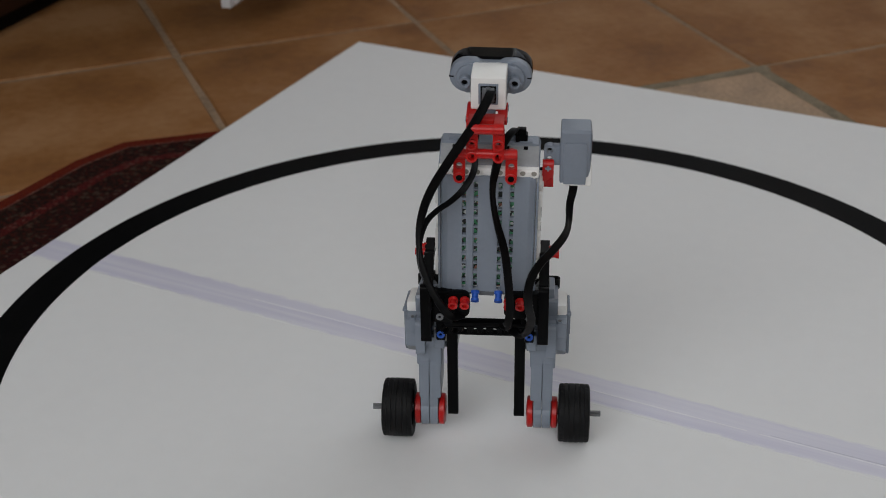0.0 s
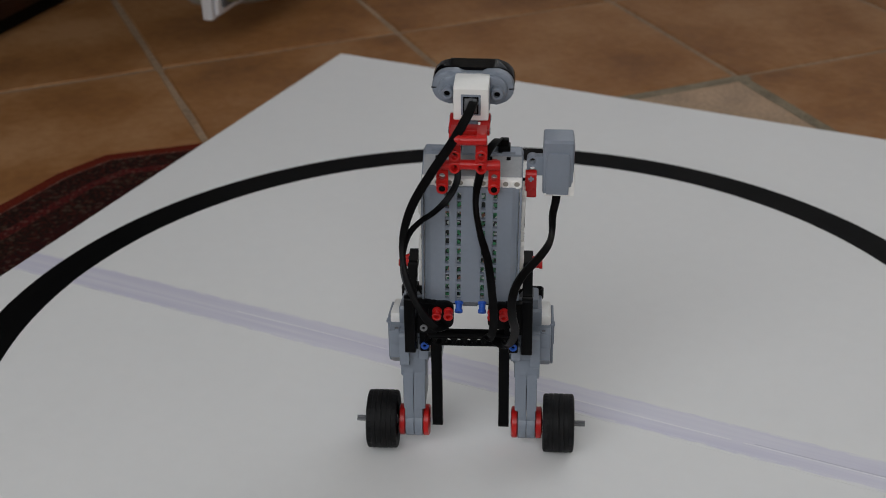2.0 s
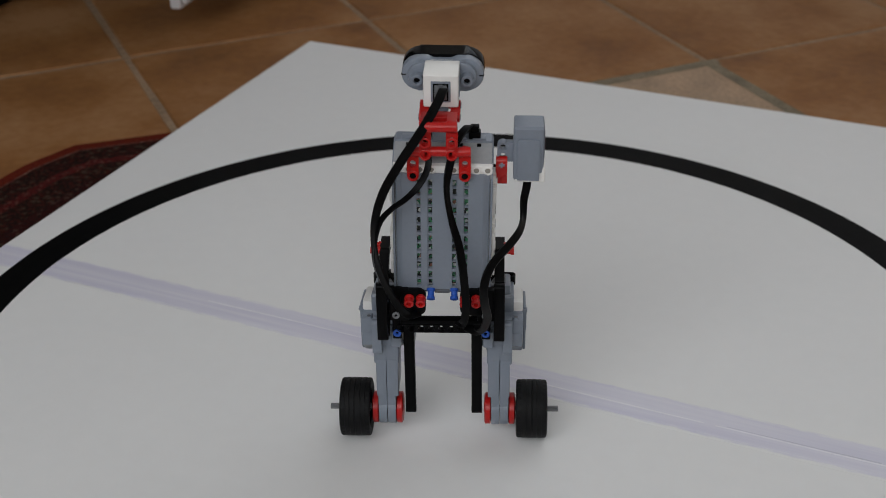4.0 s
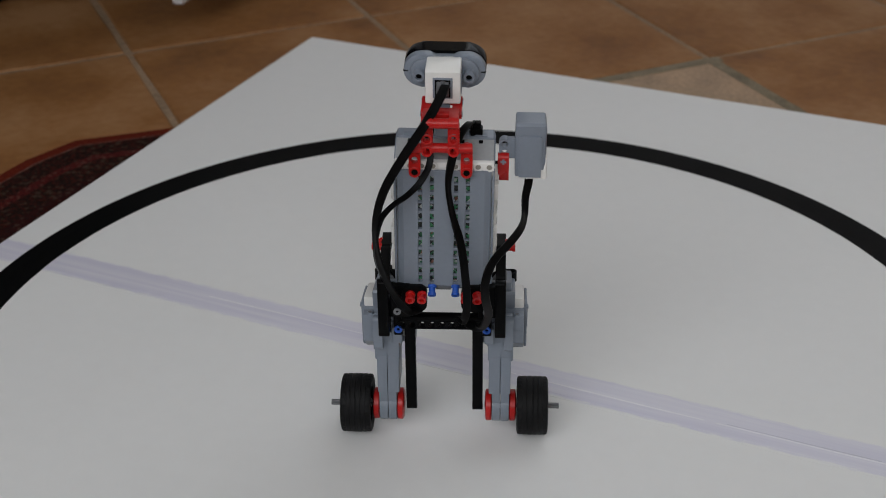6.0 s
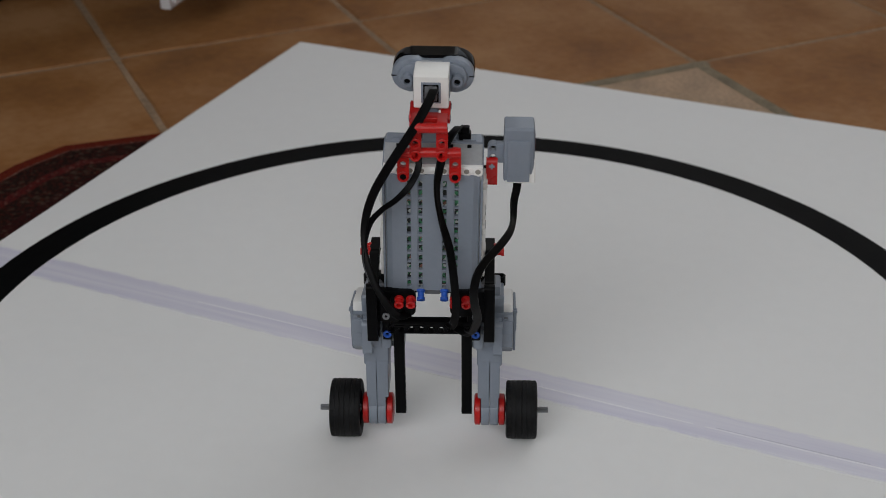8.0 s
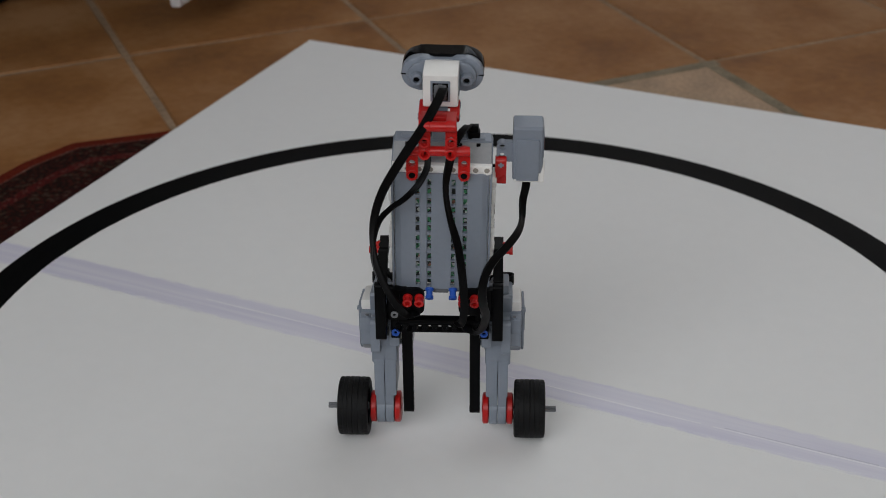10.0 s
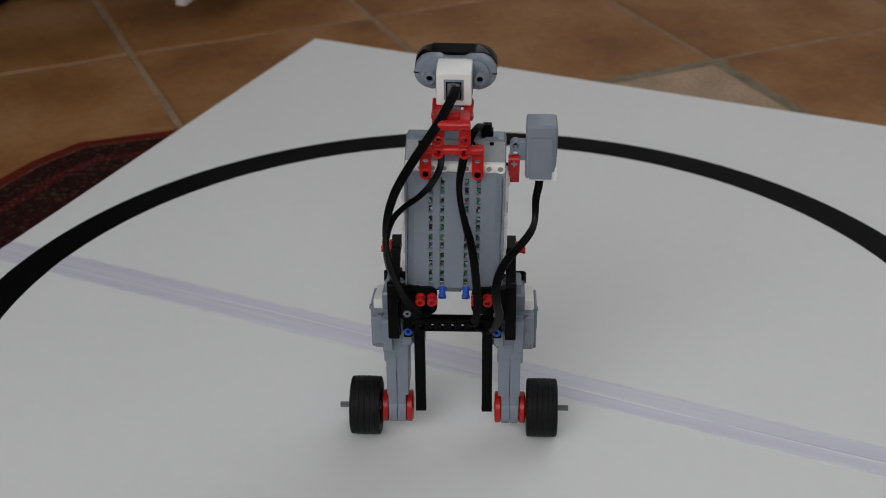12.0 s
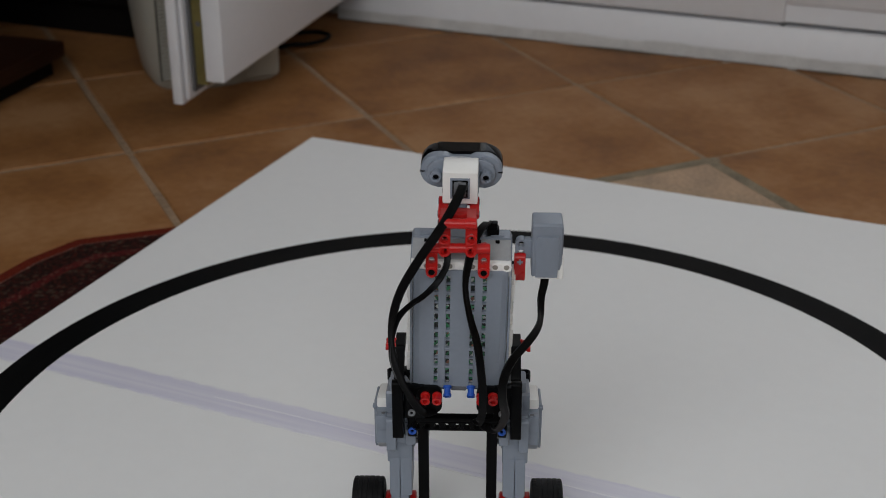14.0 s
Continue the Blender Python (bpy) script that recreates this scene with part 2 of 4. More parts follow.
RUG_FIELD = rug_material("rug_field", (0.028, 0.005, 0.004), (0.058, 0.030, 0.023), (0.016, 0.006, 0.006), 110)

LAMP = bpy.data.materials.new("button_light")
LAMP.use_nodes = True
LAMP.node_tree.nodes["Principled BSDF"].inputs["Base Color"].default_value = (0.5, 0.8, 0.05, 1)
LAMP.node_tree.nodes["Principled BSDF"].inputs["Emission Color"].default_value = (0.55, 0.9, 0.05, 1)
LAMP.node_tree.nodes["Principled BSDF"].inputs["Emission Strength"].default_value = 1.2
GLASS = bpy.data.materials.new("window_glass")
GLASS.use_nodes = True
GLASS.node_tree.nodes["Principled BSDF"].inputs["Transmission Weight"].default_value = 1.0
GLASS.node_tree.nodes["Principled BSDF"].inputs["Roughness"].default_value = 0.02


# ---- mesh helpers ----
def finish(name, bm, mats, parent=None, label="", unit=1.0):
    me = bpy.data.meshes.new(name)
    if unit != 1.0:
        bmesh.ops.scale(bm, vec=(unit, unit, unit), verts=bm.verts)
    bmesh.ops.recalc_face_normals(bm, faces=bm.faces)
    bm.to_mesh(me)
    bm.free()
    for m in (mats if isinstance(mats, (list, tuple)) else [mats]):
        me.materials.append(m)
    me.polygons.foreach_set("use_smooth", [True] * len(me.polygons))
    me.set_sharp_from_angle(angle=radians(38))
    ob = new(name, me)
    if parent:
        ob.parent = parent
    return tagged(ob, label)


def part(name, bm, mats, parent, label=""):
    """A part of the robot, its mesh in millimetres."""
    return finish(name, bm, mats, parent, label, 0.001)


def box(bm, x0, x1, y0, y1, z0, z1, bevel=0.0, seg=2):
    v = [bm.verts.new((x, y, z)) for x in (x0, x1) for y in (y0, y1) for z in (z0, z1)]
    f = [bm.faces.new([v[i] for i in q]) for q in ((0, 1, 3, 2), (4, 6, 7, 5), (0, 4, 5, 1), (2, 3, 7, 6), (0, 2, 6, 4), (1, 5, 7, 3))]
    if bevel:
        bmesh.ops.bevel(bm, geom=list({e for q in f for e in q.edges}), offset=bevel, segments=seg, profile=0.5, affect="EDGES")
    return bm


def prism(bm, pts, a, b, axis="x", bevel=0.0, seg=2):
    """A polygon in the plane across the axis, drawn out from a to b."""
    put = {"x": lambda p, h: (h, p[0], p[1]), "y": lambda p, h: (p[0], h, p[1]), "z": lambda p, h: (p[0], p[1], h)}[axis]
    lo, hi = [bm.verts.new(put(p, a)) for p in pts], [bm.verts.new(put(p, b)) for p in pts]
    f = [bm.faces.new(lo), bm.faces.new(hi[::-1])]
    f += [bm.faces.new((lo[i - 1], lo[i], hi[i], hi[i - 1])) for i in range(len(pts))]
    if bevel:
        rims = [e for e in set(f[0].edges) | set(f[1].edges)]
        bmesh.ops.bevel(bm, geom=rims, offset=bevel, segments=seg, profile=0.5, affect="EDGES")
    return bm


def frame_to(p, axis):
    """The pose that takes the z axis to the given direction at p."""
    return Matrix.Translation(p) @ Vector(axis).to_track_quat("Z", "Y").to_matrix().to_4x4()


def lathe(bm, prof, p=(0, 0, 0), axis=(0, 0, 1), seg=24, teeth=None):
    """A profile of (radius, height) turned round an axis. teeth(i, k, r): the radius of ring k at step i."""
    m, rings = frame_to(p, axis), []
    for k, (r, h) in enumerate(prof):
        if r <= 1e-6:
            rings.append([bm.verts.new(m @ Vector((0, 0, h)))])
        else:
            ring = []
            for i in range(seg):
                a = 2 * math.pi * i / seg
                q = teeth(i, k, r) if teeth else r
                ring.append(bm.verts.new(m @ Vector((q * math.cos(a), q * math.sin(a), h))))
            rings.append(ring)
    for lo, hi in zip(rings, rings[1:]):
        for i in range(seg):
            j = (i + 1) % seg
            if len(lo) == 1 and len(hi) == 1:
                continue
            if len(lo) == 1:
                bm.faces.new((lo[0], hi[i], hi[j]))
            elif len(hi) == 1:
                bm.faces.new((lo[i], lo[j], hi[0]))
            else:
                bm.faces.new((lo[i], lo[j], hi[j], hi[i]))
    return bm


def rod(bm, p, q, r, seg=16, bevel=0.3):
    d = Vector(q) - Vector(p)
    n = d.length
    return lathe(bm, [(0, 0), (r - bevel, 0), (r, bevel), (r, n - bevel), (r - bevel, n), (0, n)], p, d, seg)


def cross_axle(bm, p, q, r=2.35, w=0.95):
    """A rod with a plus-shaped section."""
    d = Vector(q) - Vector(p)
    m = frame_to(p, d)
    pts = [(r, w), (w, w), (w, r), (-w, r), (-w, w), (-r, w), (-r, -w), (-w, -w), (-w, -r), (w, -r), (w, -w), (r, -w)]
    lo, hi = [bm.verts.new(m @ Vector((*c, 0))) for c in pts], [bm.verts.new(m @ Vector((*c, d.length))) for c in pts]
    bm.faces.new(lo), bm.faces.new(hi[::-1])
    for i in range(12):
        bm.faces.new((lo[i - 1], lo[i], hi[i], hi[i - 1]))
    return bm


def beam(bm, p, q, holes, hole_axis, wide=7.8, thick=7.8, bore=2.45):
    """A studless beam from hole centre p to hole centre q: rounded ends, real bores with a counterbore."""
    p, q, h = Vector(p), Vector(q), Vector(hole_axis).normalized()
    along = (q - p).normalized()
    side = h.cross(along)
    step = (q - p).length / max(1, holes - 1)
    R, S, half = wide / 2, 16, step / 2
    def at(a, s, t):
        return p + along * a + side * s + h * t
    start = len(bm.verts)
    for c in range(holes):
        o, first, last = c * step, c == 0, c == holes - 1
        outer = []
        for i in range(S):
            a = 2 * math.pi * i / S
            x, y = math.cos(a), math.sin(a)
            if (first and x < -1e-6) or (last and x > 1e-6):
                outer.append((x * R, y * R))
            else:
                k = max(abs(x), abs(y))
                outer.append((x / k * half, y / k * R))
        loops = []
        for pts, t in ((outer, thick / 2), ([(math.cos(2 * math.pi * i / S) * (bore + 0.6), math.sin(2 * math.pi * i / S) * (bore + 0.6)) for i in range(S)], thick / 2),
                       ([(math.cos(2 * math.pi * i / S) * (bore + 0.6), math.sin(2 * math.pi * i / S) * (bore + 0.6)) for i in range(S)], thick / 2 - 0.8),
                       ([(math.cos(2 * math.pi * i / S) * bore, math.sin(2 * math.pi * i / S) * bore) for i in range(S)], thick / 2 - 0.8)):
            loops.append([bm.verts.new(at(o + a, s, t)) for a, s in pts])
        low = []
        for k in range(3, -1, -1):
            low.append([bm.verts.new(v.co - h * (2 * ((v.co - p).dot(h)))) for v in loops[k]])
        loops = loops + low
        for k in range(7):
            for i in range(S):
                j = (i + 1) % S
                bm.faces.new((loops[k][i], loops[k][j], loops[k + 1][j], loops[k + 1][i]))
        for i in range(S):
            j = (i + 1) % S
            a0, a1 = outer[i][0], outer[j][0]
            if (abs(a0 - half) < 1e-4 and abs(a1 - half) < 1e-4 and not last) or (abs(a0 + half) < 1e-4 and abs(a1 + half) < 1e-4 and not first):
                continue
            bm.faces.new((loops[0][i], loops[7][i], loops[7][j], loops[0][j]))
    bmesh.ops.remove_doubles(bm, verts=bm.verts, dist=0.01)
    return bm


def pin(bm, p, axis, n=9.0, r=2.9):
    """A connector pin with a collar, waist and hollow flared end."""
    return lathe(bm, [(0, 0), (r * 0.75, 0), (r * 1.05, 0.4), (r * 1.05, 2.0), (r * 0.8, 2.6), (r * 0.8, n - 3.0), (r, n - 2.2), (r, n), (r * 0.55, n), (r * 0.5, n - 2.5), (0, n - 2.5)], p, axis, 16)


def catmull(pts, k=8):
    P = [Vector(pts[0]) * 2 - Vector(pts[1])] + [Vector(p) for p in pts] + [Vector(pts[-1]) * 2 - Vector(pts[-2])]
    out = []
    for i in range(1, len(P) - 2):
        a, b, c, d = P[i - 1:i + 3]
        for s in range(k):
            t = s / k
            out.append(0.5 * (2 * b + (c - a) * t + (2 * a - 5 * b + 4 * c - d) * t * t + (3 * b - a - 3 * c + d) * t ** 3))
    return out + [P[-2]]


def ribbon(bm, pts, ups, wide=6.4, thick=1.9):
    """A flat cable along a smooth line. ups: the normal of its flat side at each point."""
    line, normals = catmull(pts), catmull(ups)
    sect = [(-0.5, -0.25), (-0.42, -0.5), (-0.16, -0.5), (0, -0.42), (0.16, -0.5), (0.42, -0.5), (0.5, -0.25), (0.5, 0.25), (0.42, 0.5), (0.16, 0.5), (0, 0.42), (-0.16, 0.5), (-0.42, 0.5), (-0.5, 0.25)]
    rings = []
    for i, c in enumerate(line):
        d = (line[min(i + 1, len(line) - 1)] - line[max(i - 1, 0)]).normalized()
        s = d.cross(normals[i]).normalized()
        u = s.cross(d).normalized()
        rings.append([bm.verts.new(c + s * a * wide + u * b * thick) for a, b in sect])
    n = len(sect)
    for a, b in zip(rings, rings[1:]):
        for i in range(n):
            bm.faces.new((a[i - 1], a[i], b[i], b[i - 1]))
    bm.faces.new(rings[0]), bm.faces.new(rings[-1][::-1])
    return bm


def arc(cx, cy, r, a0, a1, n=8):
    return [(cx + r * math.cos(radians(a0 + (a1 - a0) * i / n)), cy + r * math.sin(radians(a0 + (a1 - a0) * i / n))) for i in range(n + 1)]


def round_rect(x0, x1, y0, y1, r, n=4):
    return arc(x1 - r, y1 - r, r, 0, 90, n) + arc(x0 + r, y1 - r, r, 90, 180, n) + arc(x0 + r, y0 + r, r, 180, 270, n) + arc(x1 - r, y0 + r, r, 270, 360, n)


def B():
    return bmesh.new()


def moved(bm, m):
    bmesh.ops.transform(bm, matrix=m, verts=bm.verts)
    return bm


def setting(name, bm, mat, label):
    ob = finish(name, bm, mat)
    ob.matrix_world = ROOM
    return tagged(ob, label, kind="structure")


# ---- the room ----
floor = tagged(finish("floor", moved(box(B(), -2.75, 2.75, -2.2, 1.5, FLOOR_Z - 0.12, FLOOR_Z - 0.0022), ROOM), GROUT), "terracotta tiled floor with sandy grout lines", "floor", kind="structure")
E1 = (-2.6, 2.6)      # the room across, in its own frame
TOP = 2.5

wall = B()
box(wall, E1[0] - 0.15, BALCONY[0], NORTH + 0.02, NORTH + 0.2, 0.9, TOP)
box(wall, BALCONY[1], E1[1] + 0.15, NORTH + 0.02, NORTH + 0.2, 0.9, TOP)
box(wall, BALCONY[0], BALCONY[1], NORTH + 0.02, NORTH + 0.2, 0.9, BALCONY[2])
box(wall, BALCONY[0], BALCONY[1], NORTH + 0.02, NORTH + 0.2, BALCONY[3], TOP)
box(wall, E1[0] - 0.15, -0.8, NORTH + 0.02, NORTH + 0.2, FLOOR_Z - 0.004, 0.9)
box(wall, -0.8, E1[1] + 0.15, NORTH + 0.06, NORTH + 0.2, FLOOR_Z - 0.004, 0.9)
setting("wall_north", wall, PLASTER, "plain pale plaster wall behind the white door frame")
wall = B()
box(wall, E1[0] - 0.15, WINDOW_X - WINDOW_W / 2, SOUTH - 0.2, SOUTH, FLOOR_Z - 0.004, TOP)
box(wall, WINDOW_X + WINDOW_W / 2, E1[1] + 0.15, SOUTH - 0.2, SOUTH, FLOOR_Z - 0.004, TOP)
box(wall, WINDOW_X - WINDOW_W / 2, WINDOW_X + WINDOW_W / 2, SOUTH - 0.2, SOUTH, FLOOR_Z - 0.004, 0.85)
box(wall, WINDOW_X - WINDOW_W / 2, WINDOW_X + WINDOW_W / 2, SOUTH - 0.2, SOUTH, 2.35, TOP)
setting("wall_south", wall, PLASTER, "plain pale plaster wall with a wide window")
setting("wall_west", box(B(), E1[0] - 0.15, E1[0], SOUTH, NORTH + 0.02, FLOOR_Z - 0.004, TOP), PLASTER, "plain pale plaster wall")
wall = box(B(), E1[1], E1[1] + 0.15, SOUTH, NORTH + 0.02, FLOOR_Z - 0.004, TOP)
setting("wall_east", wall, PLASTER, "plain pale plaster wall on the side")
setting("ceiling", box(B(), E1[0] - 0.15, E1[1] + 0.15, SOUTH - 0.2, NORTH + 0.2, TOP, TOP + 0.12), CEILING, "plain pale plaster ceiling")


def window(name, place, turn, width, height):
    ob = setting(name, box(B(), -width / 2, width / 2, -0.004, 0.004, -height / 2, height / 2), GLASS, "clear window pane in a white frame")
    ob.matrix_world = ROOM @ Matrix.Translation(place) @ turn
    ob.visible_shadow = False
    f = B()
    for x in (-width / 2 + 0.035, 0, width / 2 - 0.035):
        box(f, x - 0.035, x + 0.035, -0.03, 0.03, -height / 2, height / 2, 0.005)
    for z in (-height / 2 + 0.035, height / 2 - 0.035):
        box(f, -width / 2, width / 2, -0.028, 0.028, z - 0.035, z + 0.035, 0.005)
    finish("window_frame", f, PAINT, ob)


window("window_1", (WINDOW_X, SOUTH - 0.1, 1.6), Matrix.Identity(4), WINDOW_W, 1.5)
window("window_2", (0.60, NORTH + 0.1, 1.6), Matrix.Identity(4), 2.1, 1.3)

# white balcony door frame along the far wall
rail = tagged(new("door_frame"), "white lacquered balcony door frame with a low sill rail", "door frame", kind="structure")
rail.matrix_world = ROOM
r = B()
prism(r, [(NORTH + 0.06, FLOOR_Z - 0.004), (NORTH + 0.06, 0.060), (NORTH - 0.004, 0.060), (NORTH - 0.008, 0.054), (NORTH - 0.009, 0.026), (NORTH - 0.012, 0.020), (NORTH - 0.012, FLOOR_Z - 0.004)], -0.8, 2.6, "x")
finish("sill_rail", r, PAINT, rail)
r = B()
rows = []
for i in range(171):
    x = -0.8 + 0.02 * i
    w = 0.003 * noise.noise((x * 11, 3.1, 0)) + 0.002 * noise.noise((x * 37, 8.2, 0))
    rows.append([r.verts.new((x, y, z)) for y, z in ((NORTH - 0.0115, 0.012 + w), (NORTH - 0.0145 - w * 0.3, 0.007 + w), (NORTH - 0.017 - w, FLOOR_Z + 0.001), (NORTH - 0.018 - w, FLOOR_Z - 0.003))])
for a, b in zip(rows, rows[1:]):
    for k in range(3):
        r.faces.new((a[k], a[k + 1], b[k + 1], b[k]))
finish("sealant_bead", r, BEAD, rail, "uneven white sealant bead along the tiles")
r = B()
rows = []
for i in range(341):
    x = -0.8 + 0.01 * i
    w = max(0.0, 0.007 + 0.013 * noise.noise((x * 9, 1.7, 4)) + 0.006 * noise.noise((x * 31, 5.2, 1)))
    rows.append([r.verts.new((x, y, FLOOR_Z + 0.0012)) for y in (NORTH - 0.010, NORTH - 0.0185 - w)])
for a, b in zip(rows, rows[1:]):
    r.faces.new((a[0], a[1], b[1], b[0]))
finish("dirty_joint", r, DIRT, rail, "ragged dark grout line along the sealant")
# dark strip set back in the gap, the gap's shade in its colour
r = B()
box(r, -0.8, 2.6, NORTH + 0.012, NORTH + 0.058, 0.0605, 0.0655)
finish("gap_strip", r, GAP_DARK, rail, "dark strip standing for the shade in the gap")
r = B()
box(r, -0.8, 0.0545, NORTH - 0.004, NORTH + 0.058, 0.066, 0.88, 0.002)
finish("sash_stile", r, PAINT, rail)
r = B()
prism(r, [(NORTH + 0.058, 0.066), (NORTH + 0.058, 0.88), (NORTH - 0.004, 0.88), (NORTH - 0.004, 0.106), (NORTH - 0.001, 0.101), (NORTH + 0.004, 0.097), (NORTH + 0.001, 0.068), (NORTH + 0.004, 0.066)], 0.0546, 2.6, "x")
finish("sash_rail", r, PAINT, rail)
r = B()
box(r, 0.050, 0.058, NORTH - 0.007, NORTH + 0.002, 0.061, 0.066, 0.001)
finish("drain_cap", r, GAP_DARK, rail)

# open balcony door leaf
door = tagged(new("door_1"), "white balcony door leaf standing open, with a yellowed lock strip", "door", kind="structure")
door.matrix_world = Matrix(((0.2933, -0.956, 0, -0.352), (0.956, 0.2933, 0, 0.889), (0, 0, 1, 0), (0, 0, 0, 1)))
d = B()
box(d, 0, 0.62, 0, 0.032, 0.069, 2.05, 0.004)
finish("leaf", d, PAINT, door)
d = B()
box(d, 0.012, 0.62, 0.034, 0.052, 0.060, 2.04)
finish("lock_strip", d, BRASS, door, "yellowed metal lock strip")
d = rod(B(), (0.0125, 0.043, 0.155), (0.0113, 0.043, 0.155), 0.0042, 14, 0.0003)
finish("screw", d, GAP_DARK, door, "dark screw in the lock strip")
# dark strip drawn for the shaded gap beside the lock strip
d = B()
box(d, 0.006, 0.62, 0.0525, 0.0585, 0.05, 2.05, 0.001)
finish("gap_strip", d, GAP_DARK, door)
d = B()
box(d, -0.004, 0.62, 0.058, 0.066, 0.04, 2.06, 0.003)
box(d, -0.008, 0.62, 0.068, 0.086, 0.031, 2.06, 0.004)
finish("rebate", d, PAINT, door)

# cream fan heater behind the door
fan = tagged(new("fan_heater"), "cream plastic fan heater with slatted side behind the open door", "heater")
fan.matrix_world = pose(-0.448, 1.205, FLOOR_Z, 0, 0, 20)
f = B()
rings = []
for z, k in ((0, 0.84), (0.012, 0.92), (0.05, 0.98), (0.12, 1.04), (0.25, 1.1), (0.4, 1.14), (0.5, 1.1), (0.53, 1.0)):
    ring = []
    for i in range(40):
        a = 2 * math.pi * i / 40
        c, s = math.cos(a), math.sin(a)
        ring.append(f.verts.new((0.100 * k * math.copysign(abs(c) ** 0.6, c), 0.12 * k * math.copysign(abs(s) ** 0.6, s), z)))
    rings.append(ring)
for a, b in zip(rings, rings[1:]):
    for i in range(40):
        f.faces.new((a[i - 1], a[i], b[i], b[i - 1]))
f.faces.new(rings[0]), f.faces.new(rings[-1])
finish("body", f, CREAM, fan)
# near-black sheet stands for the shade between the slats
f = B()
box(f, -0.084, 0.02, -0.1275, -0.1265, 0.035, 0.40)
grille = finish("grille_recess", moved(f, pose(0, 0, 0, 2.6, 0, 0)), SHADOW_WOOD, fan)
for i in range(54):
    f = B()
    box(f, -0.082, 0.018, -0.135, -0.126, 0.038 + i * 0.0066, 0.0420 + i * 0.0066, 0.0012, 1)
    finish("slat", moved(f, pose(0, 0, 0, 2.6, 0, 0)), CREAM, fan)
f = B()
prism(f, round_rect(-0.075, 0.125, -0.10, 0.10, 0.022), 0.004, 0.10, "z", 0.01, 3)
prism(f, round_rect(-0.065, 0.115, -0.09, 0.09, 0.02), 0.0, 0.006, "z")
finish("foot", f, CREAM, fan)

cord = B()
pts = catmull([(-0.335, 1.315, 0), (-0.30, 1.345, 0), (-0.268, 1.352, 0), (-0.243, 1.375, 0), (-0.236, 1.41, 0), (-0.262, 1.43, 0), (-0.30, 1.425, 0), (-0.36, 1.45, 0)], 6)
loops = []
for i, c in enumerate(pts):
    d = (pts[min(i + 1, len(pts) - 1)] - pts[max(i - 1, 0)]).normalized()
    n = Vector((-d.y, d.x, 0))
    loops.append([cord.verts.new(c + n * 0.004 * math.cos(a) + Vector((0, 0, FLOOR_Z + 0.0042 + 0.004 * math.sin(a)))) for a in (2 * math.pi * k / 8 for k in range(8))])
for a, b in zip(loops, loops[1:]):
    for k in range(8):
        cord.faces.new((a[k - 1], a[k], b[k], b[k - 1]))
cord.faces.new(loops[0]), cord.faces.new(loops[-1])
tagged(finish("power_cord", cord, CABLE), "black power cord lying on the tiles by the heater", "cord")

# dark furniture in the far corner
chest = tagged(new("cabinet"), "dark reddish wooden cabinet with a projecting base board on the tiles", "cabinet")
chest.matrix_world = pose(-0.672, 1.195, FLOOR_Z, 0, 0, 71.5)
c = B()
box(c, -1.2, 0.0, 0.0, 0.6, 0.03, 0.058, 0.004)
finish("plinth_board", c, WOOD, chest)
# near-black base, painted as the shade under the projecting board
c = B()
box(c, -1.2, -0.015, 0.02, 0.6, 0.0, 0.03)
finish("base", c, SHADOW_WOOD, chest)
# upper body out of view, made tall to keep light off the left floor
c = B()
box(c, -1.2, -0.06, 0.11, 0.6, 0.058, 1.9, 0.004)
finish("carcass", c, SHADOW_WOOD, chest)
tall = tagged(new("wardrobe"), "black wooden wardrobe against the far wall", "wardrobe")
tall.matrix_world = ROOM @ pose(-1.25, 1.10, FLOOR_Z)
c = B()
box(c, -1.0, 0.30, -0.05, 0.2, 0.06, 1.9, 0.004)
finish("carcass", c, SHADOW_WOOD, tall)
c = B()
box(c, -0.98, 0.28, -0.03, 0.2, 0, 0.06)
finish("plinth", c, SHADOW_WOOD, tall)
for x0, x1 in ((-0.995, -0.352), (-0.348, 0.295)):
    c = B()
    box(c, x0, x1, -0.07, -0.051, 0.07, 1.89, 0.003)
    finish("door", c, SHADOW_WOOD, tall)

# ---- rug under the board ----
rug = tagged(new("rug"), "dark red oriental rug with a patterned border, partly under the board", "rug")
EDGE = [(-0.10, 0.613), (-0.486, 0.490), (-0.532, 0.434), (-0.95, -0.39)]


def offset_line(pts, d):
    """The line moved sideways by d, its corners mitred."""
    V = [Vector(p) for p in pts]
    out = []
    for i, p in enumerate(V):
        t = [(V[k + 1] - V[k]).normalized() for k in (i - 1, i) if 0 <= k < len(V) - 1]
        n = [Vector((-q.y, q.x)) for q in t]
        m = sum(n, Vector((0, 0))).normalized()
        out.append(p + m * (d / m.dot(n[0])))
    return out


def rug_strip(name, d0, d1, mat, rise):
    bm = B()
    a, b = offset_line(EDGE, d0), offset_line(EDGE, d1)
    z = FLOOR_Z
    rows = [[bm.verts.new((p.x, p.y, z)) for p in a], [bm.verts.new((p.x, p.y, z + rise)) for p in a], [bm.verts.new((p.x, p.y, z + rise)) for p in b], [bm.verts.new((p.x, p.y, z)) for p in b]]
    for lo, hi in zip(rows, rows[1:]):
        for i in range(len(a) - 1):
            bm.faces.new((lo[i], lo[i + 1], hi[i + 1], hi[i]))
    finish(name, bm, mat, rug)


rug_strip("edge_binding", 0.0, 0.0155, RUG_EDGE, 0.0049)
rug_strip("light_line", 0.0155, 0.0185, RUG_LINE, 0.0046)
rug_strip("border_band", 0.0185, 0.052, RUG_BAND, 0.0047)
